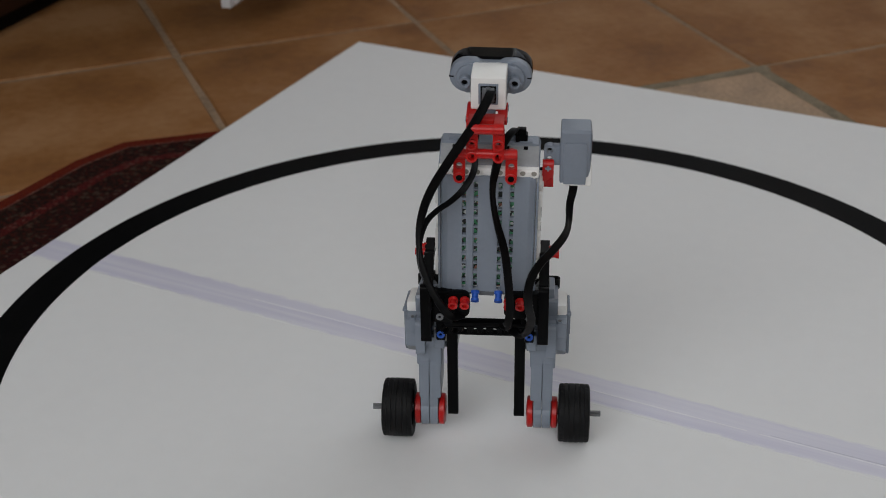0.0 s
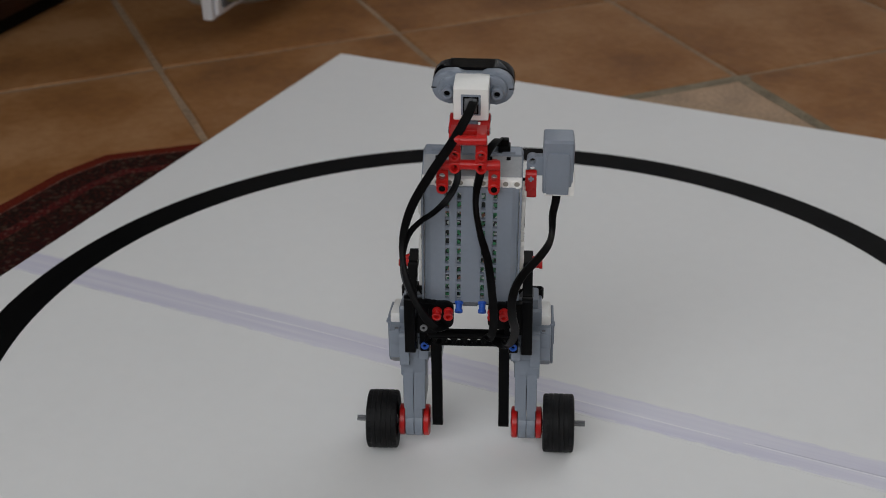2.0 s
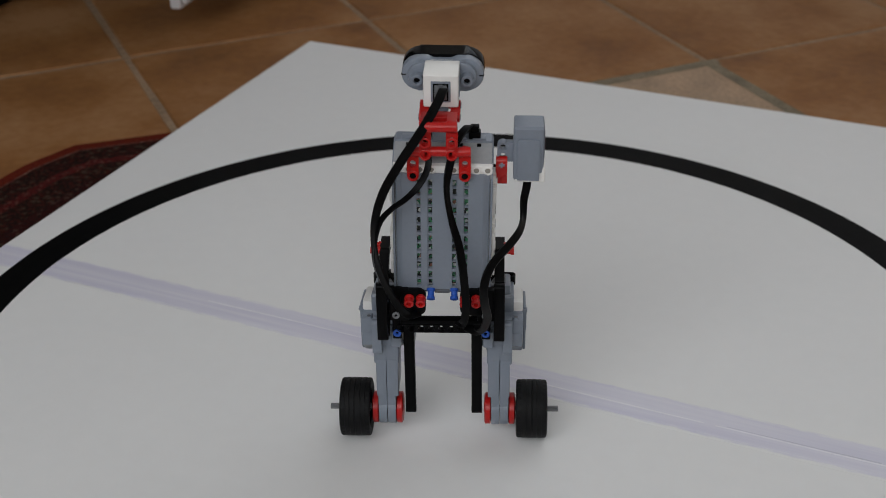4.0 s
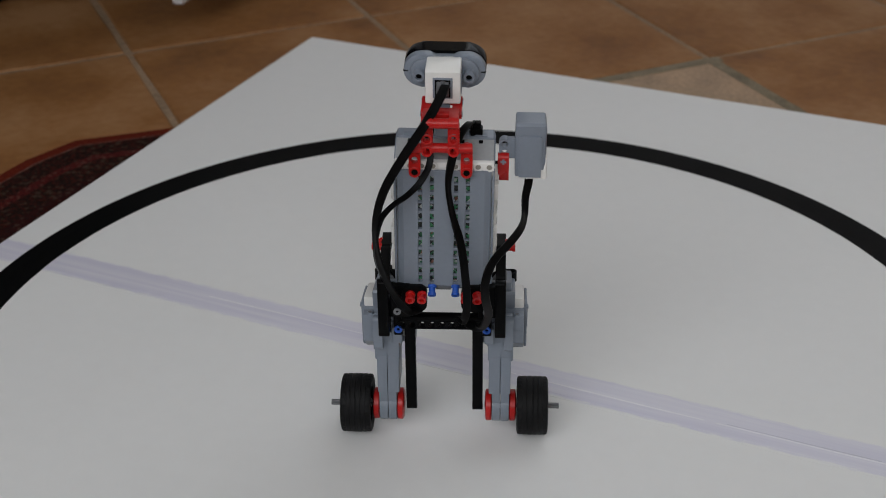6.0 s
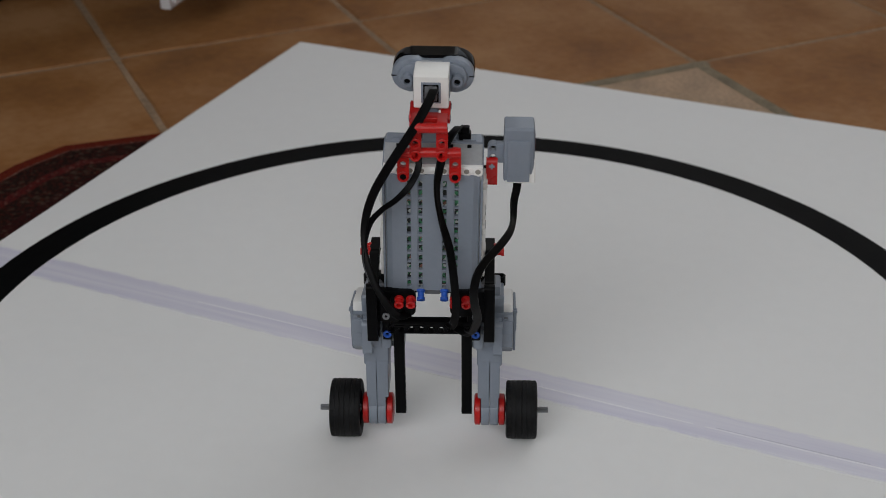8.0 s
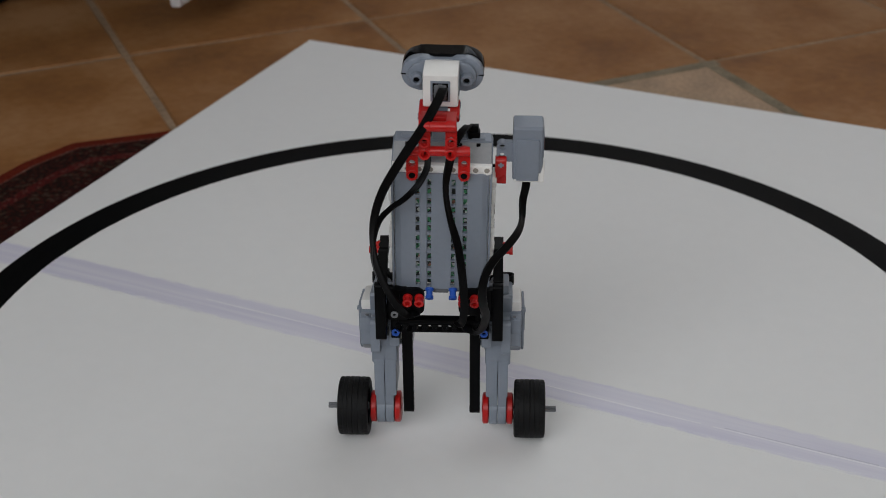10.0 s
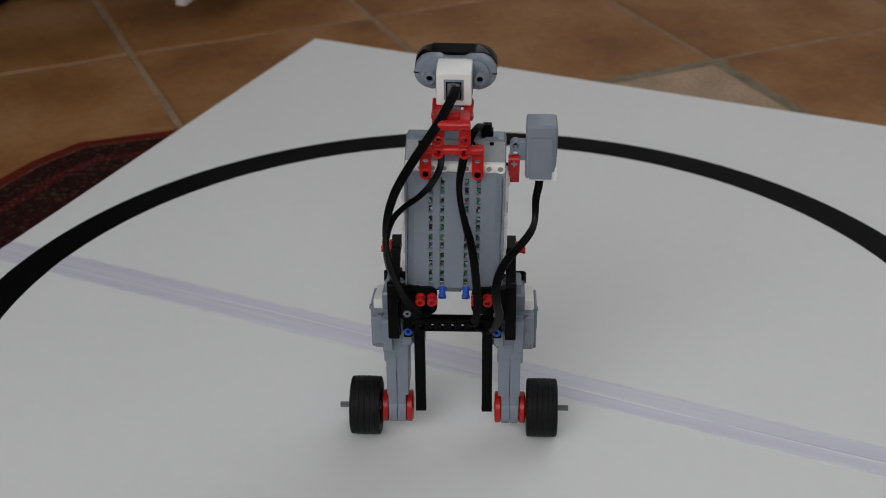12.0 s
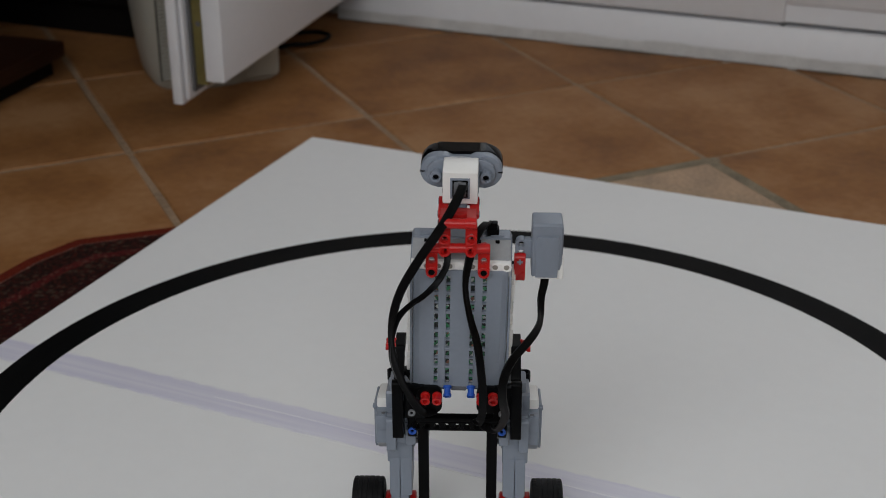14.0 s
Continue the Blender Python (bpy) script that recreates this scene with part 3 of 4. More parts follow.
rug_strip("rose_band", 0.052, 0.066, RUG_ROSE, 0.0048)
rug_strip("inner_band", 0.066, 0.10, RUG_BAND, 0.0047)
rug_strip("field", 0.10, 0.19, RUG_FIELD, 0.0048)

# ---- the taped white board with its black ring ----
board = tagged(new("track_board"), "white board of two sheets taped together, with a black ring", "board")
board.matrix_world = Matrix.Translation((-0.2203, 0.8474, 0)) @ pose(0, 0, 0, 0, 0, -23.8)
for v0, v1 in ((SEAM_V + 0.0006, 0.0), (-1.415, SEAM_V - 0.0006)):
    s = B()
    box(s, 0, 1.10, v0, v1, -0.004, 0.0, 0.0006, 1)
    finish("sheet", s, PAPER, board)
centre = board.matrix_world.inverted() @ Vector((0, 0, 0))
s = B()
N = 220
ro, ri = 0.5041, 0.4657
loops = [[s.verts.new((centre.x + rad * math.cos(2 * math.pi * i / N), centre.y + rad * math.sin(2 * math.pi * i / N), z)) for i in range(N)] for rad, z in ((ro, 0.0), (ro, 0.0006), (ri, 0.0006), (ri, 0.0))]
for a, b in zip(loops, loops[1:]):
    for i in range(N):
        s.faces.new((a[i - 1], a[i], b[i], b[i - 1]))
finish("black_ring", s, RING, board, "matt black ring line")


def tape(name, v0, v1, z, u0, u1, mat, wobble):
    bm, n = B(), 60
    rows = []
    for i in range(n + 1):
        u = u0 + (u1 - u0) * i / n
        w = [wobble * noise.noise((u * 9, k * 7.3, 0.5)) for k in (0, 1)]
        rows.append([bm.verts.new((u, v, h)) for v, h in ((v0 + w[0], 0.0), (v0 + w[0], z), (v1 + w[1], z), (v1 + w[1], 0.0))])
    for a, b in zip(rows, rows[1:]):
        for i in range(3):
            bm.faces.new((a[i], a[i + 1], b[i + 1], b[i]))
    finish(name, bm, mat, board, "translucent lavender packing tape" if name == "tape" else "")


tape("tape", SEAM_V - 0.0215, SEAM_V + 0.0215, 0.00022, 0.001, 1.099, TAPE, 0.0015)
tape("tape", SEAM_V - 0.016, SEAM_V + 0.010, 0.00036, 0.03, 1.099, TAPE, 0.002)
tape("crease", SEAM_V - 0.0030, SEAM_V - 0.0016, 0.00055, 0.58, 0.78, SEAM, 0.0012)
tape("crease", SEAM_V + 0.0030, SEAM_V + 0.0042, 0.00052, 0.27, 0.47, SEAM, 0.0014)
tape("crease", SEAM_V - 0.0034, SEAM_V - 0.0022, 0.00056, 0.79, 1.02, SEAM, 0.0008)
tape("crease", SEAM_V - 0.0012, SEAM_V - 0.0004, 0.00056, 0.80, 0.93, FOLD, 0.0006)

# ---- the balancing robot: x to its right, y ahead, z up, in millimetres ----
robot = tagged(new("balancing_robot"), "two-wheeled balancing robot of grey and white bricks on the board", "robot")
robot.matrix_world = pose(-0.0152, -0.1205, 0.0004, 0, 0, -2.0)
LEAN = Matrix.Translation((1.0, 16, 147)) @ pose(0, 0, 0, 4.0, 1.0, 0)     # brick frame: x right, y ahead, z up from its lower front edge
UP = Matrix.Translation((-0.4, 0, 147)) @ pose(0, 0, 0, 0, 0.5, 0) @ Matrix.Translation((0, 0, -147))


def both(make):
    for side in (1, -1):
        make(side)


def flip(bm, side):
    return moved(bm, Matrix.Diagonal((side, 1, 1, 1)))


# wheels
TREAD = [(a * 0.891, b * 0.93) for a, b in [(19.0, -12.0), (21.5, -13.6), (25.0, -14.0), (27.2, -13.2), (27.7, -12.0), (27.7, -10.2), (27.45, -9.9), (27.45, -9.1), (27.9, -8.8), (27.9, -5.6), (27.45, -5.3), (27.45, -4.5), (28.0, -4.2), (28.0, -0.5),
         (27.45, -0.2), (27.45, 0.5), (28.0, 0.8), (28.0, 4.2), (27.45, 4.5), (27.45, 5.3), (27.9, 5.6), (27.9, 8.8), (27.45, 9.1), (27.45, 9.9), (27.7, 10.2), (27.7, 12.0), (27.2, 13.2), (25.0, 14.0), (21.5, 13.6), (19.0, 12.0), (18.6, 0), (19.0, -12.0)]]


def sipes(i, k, r):
    return r - 0.55 if (k in (3, 4, 5, 24, 25, 26) and i % 3 == 0) else r


def tyre(p, axis, parent):
    return part("tyre", lathe(B(), TREAD, p, axis, 90, sipes), RUBBER, parent, "black rubber tyre with circumferential grooves")


def rim(name, p, axis, parent):
    bm = lathe(B(), [(4.2, 13), (4.2, 4), (8, 3), (14.5, 2), (16.5, 4), (17.2, 12.6), (18.9, 13.0), (19.0, 11.5), (18.6, 0), (18.9, -12.4), (17.4, -12.8), (16.8, -4), (14, -3), (4.2, -4), (4.2, -13), (2.4, -13), (2.4, 13), (4.2, 13)], p, axis, 36)
    m = frame_to(p, axis)
    for i in range(6):
        a = 2 * math.pi * i / 6
        c = m @ Vector((10.8 * math.cos(a), 10.8 * math.sin(a), 2.2))
        lathe(bm, [(0, 0.4), (2.0, 0.4), (2.0, 1.6), (2.7, 1.6), (2.7, 0)], c, axis, 12)
    bmesh.ops.transform(bm, matrix=Matrix.Translation(p) @ Matrix.Scale(0.891, 4) @ Matrix.Translation(-Vector(p)), verts=bm.verts)
    return part(name, bm, GLOSS, parent, "glossy black wheel rim with a rubber tyre")


def wheel(side):
    p, axis = (74.4 * side, 0, 24.95), (side, 0, 0)
    w = rim("wheel", p, axis, robot)
    tyre(p, axis, w)
    part("axle", cross_axle(B(), (34 * side, 0, 24.95), (97 * side, 0, 24.95)), AXLE, w, "grey cross axle")
    part("bush", lathe(B(), [(2.4, 0), (3.7, 0), (3.9, 0.5), (3.9, 3.2), (3.2, 3.6), (2.4, 3.6)], (84.5 * side, 0, 24.95), axis, 20), RED, w, "red axle bush")


both(wheel)


def motor(side):
    # grey leg round the output hub, rising into the wide motor can
    leg = B()
    foot = arc(0, 24.95, 13.7, 140, 335, 14) + [(18, 33), (20, 47), (-11.4, 47), (-11.4, 40)]
    shank = [(-12.2, 44.5), (21.5, 44.5), (23, 48), (23.4, 60), (27, 88), (-7, 92), (-8, 78), (-12.2, 69)]
    for x0, x1 in ((40.2, 47.2), (47.5, 54.7)):
        prism(leg, foot, x0, x1, "x", 0.8)
    for x0, x1 in ((37.4, 46.9), (47.2, 55.6)):
        prism(leg, shank, x0, x1, "x", 0.9)
    box(leg, 36.5, 57.5, -8, 24, 74, 94, 1.5)
    m = part("motor", flip(leg, side), GREY, robot, "blue-grey motor housing with white front cover")
    can = B()
    prism(can, [(-8, 93), (-8, 117), (2, 120), (40, 118), (43, 112), (43, 90), (34, 79), (6, 80)], 35.5, 66.0, "x", 1.2)
    part("can", flip(can, side), GREY, m)
    for x0, x1 in ((66.2, 68.4), (24.5, 27.0)):
        plate = B()
        prism(plate, [(5, 84), (9, 79), (32, 76), (43, 88), (44, 112), (40, 117.5), (10, 122.5), (6, 122.5), (5, 114)], x0, x1, "x", 0.9)
        for k in range(5):
            y = 14 + k * 4.2
            box(plate, x1 if x0 > 50 else x0 - 0.7, x1 + 0.7 if x0 > 50 else x0, y, y + 1.3, 95 - k * 0.3, 112 - k * 0.8, 0.25, 1)
        part("side_plate", flip(plate, side), GREY, m)
    cover = B()
    prism(cover, [(14, 84), (30, 80.5), (41, 84), (46.5, 93), (47, 112), (43, 119), (10, 128), (4, 128), (3, 120.5)], 27.2, 66.0, "x", 2.2, 3)
    part("front_cover", flip(cover, side), WHITE, m, "white motor cover")
    lip = B()
    prism(lip, [(12, 80), (30, 77), (42, 85), (41, 87.5), (30, 80.5), (14, 84)], 27.0, 64.4, "x", 0.4)
    part("lower_lip", flip(lip, side), GREY, m)
    con = B()
    prism(con, [(2, 118), (0.5, 134), (2, 136), (38, 128), (41, 110), (40, 106)], 33.0, 58.5, "x", 1.6)
    prism(con, [(4, 135), (4, 143.6), (32, 138.6), (34, 128)], 36.0, 55.5, "x", 1.4)
    box(con, 33.5, 58.0, 38, 48.2, 110, 123, 1.6)
    part("connector", flip(con, side), GREY, m)
    sock = B()
    box(sock, 40.0, 51.5, 9, 25, 138.5, 142.6, 0.6)
    part("socket", flip(moved(sock, Matrix.Translation((0, 0, 0.2))), side), DGREY, m, "dark cable socket")
    rib = B()
    beam(rib, (48, 27.0, 45), (48, 27.0, 65), 3, (1, 0, 0), 7.6, 9.0)
    part("front_rib", flip(rib, side), GREY, m)
    rib = B()
    beam(rib, (53.5, -12, 92), (53.5, -12, 116), 4, (1, 0, 0), 7.6, 7.6)
    box(rib, 50, 57, -10, -5, 90, 120, 0.8)
    part("rear_rib", flip(rib, side), GREY, m)
    tab = B()
    box(tab, 57, 66, -10, 0, 106, 119.5, 1)
    box(tab, 64, 69.5, 4, 9, 118.5, 120.5, 0.4)
    rod(tab, (60, -7, 119), (60, -7, 120.6), 2.4)
    part("rear_tab", flip(tab, side), GREY, m)
    # dark disc for the shade in the peg hole
    part("peg_bore_shade", flip(rod(B(), (60, -7, 120.5), (60, -7, 120.8), 1.6), side), DGREY, m)
    box_grey = B()
    box(box_grey, 38.0, 49.2, -9.5, -4, 100, 113, 0.8)
    part("rear_pad", flip(box_grey, side), GREY, m)
    for x0 in (34.4, 54.8):
        hub = lathe(B(), [(2.4, 0), (11.5, 0), (13.4, 1.0), (13.4, 4.8), (12.0, 5.6), (4.5, 5.6), (4.0, 4.4), (2.4, 4.4)], (x0, 0, 24.95), (1, 0, 0), 32)
        for k in range(4):
            a = math.pi / 2 * k + 0.4
            lathe(hub, [(0, 0), (2.8, 0), (2.8, 5.9), (2.1, 6.1), (1.9, 5.0), (0, 5.0)], (x0, 8 * math.cos(a), 24.95 + 8 * math.sin(a)), (1, 0, 0), 12)
        part("hub", flip(hub, side), RED, m, "red drive hub")
    for p, q in (((68.0, 9, 115), (68.8, 9, 115)), ((68.0, 36, 82), (68.8, 36, 82))):
        part("screw", flip(rod(B(), p, q, 1.5), side), BLACK, m)


both(motor)


def leg_frame(side):
    part("inner_leg_beam", flip(beam(B(), (28.0, -1, 24.95), (28.0, -1, 130.8), 14, (1, 0, 0), 7.8, 8.6), side), BLACK, robot, "long black beam")
    part("pin", flip(rod(B(), (32.5, -1, 24.95), (23.4, -1, 24.95), 2.4), side), AXLE, robot, "grey pin end")
    bm = B()
    prism(bm, round_rect(-34.2, -26.4, 113, 165, 3.0), 42.2, 50.8, "x", 0.6)
    part("upright_beam", flip(bm, side), BLACK, robot, "smooth black upright beam")
    part("spacer", flip(lathe(B(), [(2.4, 0), (4.0, 0), (4.0, 5.6), (3.4, 6.0), (3.4, 7.4), (4.0, 7.8), (4.0, 13.6), (2.4, 13.6)], (46.4, -26.4, 141), (0, 1, 0), 20), side), GREY, robot, "blue-grey spacer bush")
    bm = box(B(), 42.8, 50.0, -26.6, -12.6, 114.5, 122.5, 1.0)
    part("upright_link", flip(bm, side), BLACK, robot)
    arm = beam(B(), (46.5, -8, 106), (46.5, -9, 155), 7, (1, 0, 0))
    beam(arm, (46.5, -9, 155), (46.5, 8, 172), 4, (1, 0, 0))
    beam(arm, (46.5, 8, 172), (46.5, 27, 172), 3, (1, 0, 0))
    part("bent_arm", flip(arm, side), BLACK, robot, "black bent arm")
    for y in (8, 17):
        part("pin", flip(pin(B(), (49.5, y, 173.5), (1, 0, 0), 8.4), side), RED, robot, "red connector pin")
    for z in (137, 117):
        ring = lathe(B(), [(1.2, 0), (2.6, 0), (2.6, 1.0), (1.2, 1.0), (1.2, 0)], (50.2, -8.4, z), (1, 0, 0), 14)
        part("pin", flip(ring, side), GREY, robot, "grey pin end")
    over = Matrix.Translation((1.8, 0, 0))
    plate = B()
    prism(plate, round_rect(13.5, 33.5, 136, 158, 6), -31, -23, "y", 0.8)
    box(plate, 27, 43, -30, -22, 130, 158.5, 1.2)
    part("back_plate", moved(flip(plate, side), over), BLACK, robot)
    for x in (17.2, 26.4):
        part("pin", moved(flip(pin(B(), (x, -30.5, 152.4), (0, -1, -0.2), 8.0, 3.75), side), over), RED, robot, "red connector pin")
    part("pin", moved(flip(pin(B(), (9.2, -28, 159.5), (0, -0.7, -0.65), 9.0, 3.2), side), over), BLUE, robot, "blue connector pin")
    ring = lathe(B(), [(1.3, 0), (3.0, 0), (3.0, 1.2), (1.3, 1.2), (1.3, 0)], (35.6, -30.3, 136), (0, -1, 0), 14)
    part("pin", flip(ring, side), AXLE, robot, "grey pin end")
    ring = lathe(B(), [(1.2, 0), (3.3, 0), (3.4, 0.6), (3.3, 1.4), (1.6, 1.4), (1.2, 0)], (35.6, -24.3, 115.5), (0, -1, 0), 16)
    part("pin", flip(ring, side), BLUE, robot, "blue pin end")
    block = B()
    box(block, 32, 39.5, -24, -14, 109, 132, 1.2)
    part("joint_block", flip(block, side), BLACK, robot)
    pad = B()
    box(pad, 33.5, 41.5, -16, -6, 96, 111, 1.0)
    part("grey_block", flip(pad, side), GREY, robot, "blue-grey connector block")


both(leg_frame)
part("cross_beam", beam(B(), (-32, -22, 120.4), (32, -22, 120.4), 9, (0, 1, 0), 7.4), BLACK, robot, "black cross beam with holes")
c = B()
box(c, -33, 33, -26.5, -18, 124.5, 128.5, 1.2)
part("cross_bar", c, BLACK, robot)
for x in (-29, 29):
    part("hip_beam", box(B(), x - 3.9, x + 3.9, -14, 20, 126, 134, 1.2), BLACK, robot)
c = B()
box(c, -38, 38, 2, 10, 138, 145, 1.4)
part("hip_bar", c, BLACK, robot)

# front bumper bar with the spare wheel lying flat
part("front_bar", beam(B(), (-56, 41, 128.5), (56, 41, 128.5), 15, (0, 0, 1), 7.8, 9.0, 2.2), BLACK, robot, "long black front beam")
c = B()
for x in (-8, 0, 8):
    beam(c, (x, 41, 136.5), (x, 62, 136.5), 4, (0, 0, 1), 7.6, 7.0)
part("spare_mount", c, BLACK, robot)
spare = rim("spare_wheel", (0, 58, 156), (0, 0, 1), robot)
tyre((0, 58, 156), (0, 0, 1), spare)
part("axle", cross_axle(B(), (0, 58, 134), (0, 58, 166)), AXLE, spare)
part("pin", pin(B(), (0, 58, 139.5), (0, 0, -1), 12, 3.2), RED, robot, "red connector pin")

# ---- control brick ----
def brick_part(name, bm, mat, parent, label=""):
    return part(name, moved(bm, LEAN), mat, parent, label)


b = B()
prism(b, [(-0.6, 13.5), (-0.6, 71.5), (-2, 72), (-2, 122), (-16, 122), (-33, 113), (-34, 14), (-30, 6), (-22, 3), (-4, 3), (-1.5, 6)], -37.4, 37.4, "x", 1.2)
brick = brick_part("control_brick", b, WHITE, robot, "white and blue-grey control brick with dark display")
b = B()
prism(b, [(0, 71), (0, 130), (-2.5, 133), (-14, 132.4), (-17, 124), (-12, 96), (-8, 71)], -37.6, 37.6, "x", 2.0, 3)
brick_part("display_housing", b, GREY, brick)
b = B()
prism(b, round_rect(-29.5, 29.5, 81.5, 118.5, 3), 0.2, 1.1, "y", 0.3)
brick_part("display_bezel", b, GLOSS, brick, "black display bezel")
b = B()
prism(b, round_rect(-24, 24, 85.5, 114.5, 1), 1.12, 1.5, "y")
screen = brick_part("display", b, LCD, brick, "dark greenish display")
for z, x0, x1, h in ((104, -20, 20, 3.0), (96, -20, 17, 1.2)):
    b = B()
    x = x0
    while x < x1:
        w = 1.0 + 0.9 * ((x * 37) % 1.0)
        box(b, x, x + w, 1.52, 1.56, z, z + h)
        x += w + 0.5
    brick_part("text_bar", b, LCD_INK, screen)
b = B()
box(b, 12, 29, -1.4, 0.9, 63.5, 72, 1.2)
brick_part("speaker_tab", b, GREY, brick)
b = B()
box(b, -0.7, 0.7, -0.2, 0.5, 61, 82, 0.2)
brick_part("display_line", b, DGREY, brick)
b = B()
prism(b, [(-8, 62), (8, 62), (17, 53), (17, 39), (8, 29), (-8, 29), (-17, 39), (-17, 53)], -0.5, 0.5, "y", 0.3)
brick_part("button_surround", b, DGREY, brick)
for pts in ([(-7, 61), (7, 61), (13.5, 54), (6, 51.5), (-6, 51.5), (-13.5, 54)], [(-7, 30), (7, 30), (13.5, 37.5), (6, 40.5), (-6, 40.5), (-13.5, 37.5)]):
    b = B()
    prism(b, pts, 0.4, 1.9, "y", 0.5)
    brick_part("button", b, GREY, brick)
for x0, x1 in ((-23, -9), (9, 23)):
    b = B()
    prism(b, round_rect(x0, x1, 40.5, 51.5, 4.6), 0.3, 1.8, "y", 0.5)
    brick_part("button", b, GREY, brick)
b = B()
prism(b, round_rect(-5.6, 5.6, 41, 51, 1.4), 0.4, 2.0, "y", 0.5)
brick_part("centre_button", b, DGREY, brick, "dark centre button")
for x in (-9.6, 9.6):
    brick_part("button_light", lathe(B(), [(0, 0), (1.0, 0), (0.9, 0.6), (0, 0.9)], (x, 0.5, 47), (0, 1, 0), 10), LAMP, brick, "yellow-green button light")
b = B()
prism(b, [(0, 0), (0, 13), (-6, 13.2), (-24, 4), (-22, 0)], -36.8, 36.8, "x", 1.0)
brick_part("lower_trim", b, GREY, brick)
b = B()
for x in (18.4, 23.0, 27.6):
    box(b, x, x + 3.4, 0.02, 0.3, 4.2, 9.2)
brick_part("name_bar", b, WHITE, brick)
b = B()
prism(b, round_rect(22.5, 31.5, 2.4, 10.8, 0.6), 0.02, 0.35, "y")
brick_part("badge", moved(b, Matrix.Diagonal((-1, 1, 1, 1))), RED, brick, "small red square badge")
# back: circuit board, grey slatted battery cover
b = B()
box(b, -30, 30, -36.0, -34.4, 16, 112)
brick_part("circuit_board", b, PCB, brick, "green circuit board behind the slots")
COLS, SLOT = (-18.2, -9.2, 9.2, 18.2), 1.5
cover = B()
edges = [-31.0] + [x for c in COLS for x in (c - SLOT, c + SLOT)] + [31.0]
for x0, x1 in zip(edges[::2], edges[1::2]):
    box(cover, x0, x1, -39.4, -36.2, 11, 117)
for c in COLS:
    z = 11.0
    for row in range(6):
        s0 = 15.0 + row * 16.6
        for a, e in ((s0, s0 + 6.6), (s0 + 7.6, s0 + 14.2)):
            box(cover, c - SLOT, c + SLOT, -39.4, -36.2, z, a)
            z = e
    box(cover, c - SLOT, c + SLOT, -39.4, -36.2, z, 117)
for x0, x1, y0, y1 in ((-35.8, -31.0, -37.0, -39.4), (31.0, 35.8, -39.4, -37.0)):
    lo = [cover.verts.new(p) for p in ((x0, y0, 11), (x1, y1, 11), (x1, -28, 11), (x0, -28, 11))]
    hi = [cover.verts.new(p) for p in ((x0, y0, 117), (x1, y1, 117), (x1, -28, 117), (x0, -28, 117))]
    for q in range(4):
        cover.faces.new((lo[q - 1], lo[q], hi[q], hi[q - 1]))
    cover.faces.new(lo), cover.faces.new(hi)
back = brick_part("battery_cover", cover, GREY, brick, "blue-grey battery cover with rows of slots")
for x in (-13.7, 13.7):
    b = B()
    box(b, x - 2.4, x + 2.4, -39.9, -39.3, 12, 116, 0.25, 1)
    brick_part("cover_ridge", b, GREY, back)
b = B()
box(b, -6, 6, -40.0, -36, 8.8, 12.4, 0.6)
brick_part("cover_latch", b, DGREY, back)
# white back top with pin sockets, sloping port deck
b = B()
prism(b, [(-36.8, 115), (-36.8, 119.5), (-32, 124.2), (-16, 130.6), (-5, 132.6), (-5, 128), (-16, 112), (-36.8, 112)], -37.2, 37.2, "x", 0.8)
brick_part("top_deck", b, FROST, brick, "pale translucent port deck")
b = B()
box(b, -37.6, 37.6, -37.8, -31, 116.4, 123.2, 0.9)
brick_part("socket_bar", b, WHITE, brick, "white bar with pin sockets")
for k in range(9):
    x = -34 + k * 8.5
    if abs(x) < 5:
        continue
    b = lathe(B(), [(2.3, 0), (3.9, 0), (3.9, 1.3), (3.4, 1.7), (2.3, 1.7), (2.3, 0)], (x, -36.6, 119.8), (0, -1, 0), 16)
    brick_part("pin_socket", b, WHITE, brick, "white pin socket")
    # solid disc in the socket, the hole's shade mixed into its cream
    brick_part("pin_bore_shade", rod(B(), (x, -37.0, 119.8), (x, -38.0, 119.8), 2.2), BORE, brick)
for x in (-27, -13, 13, 27):
    b = B()
    box(b, x - 5, x + 5, -13.5, -6.5, 131.6, 133.9, 0.4)
    brick_part("port", b, GREY, brick, "grey cable port")
    b = B()
    box(b, x - 1.6, x + 1.6, -18.5, -16.2, 127.8, 131.5, 0.4)
    brick_part("port_latch", b, BLACK, brick)
for x in (-13.5, 23.5):
    b = B()
    box(b, x - 4.6, x + 4.6, -13.0, -5.0, 132.6, 138.5, 0.8)
    box(b, x - 3.4, x + 3.4, -12.0, -6.0, 138.0, 143.0, 0.8)
    brick_part("plug", b, BLACK, brick, "black cable plug")
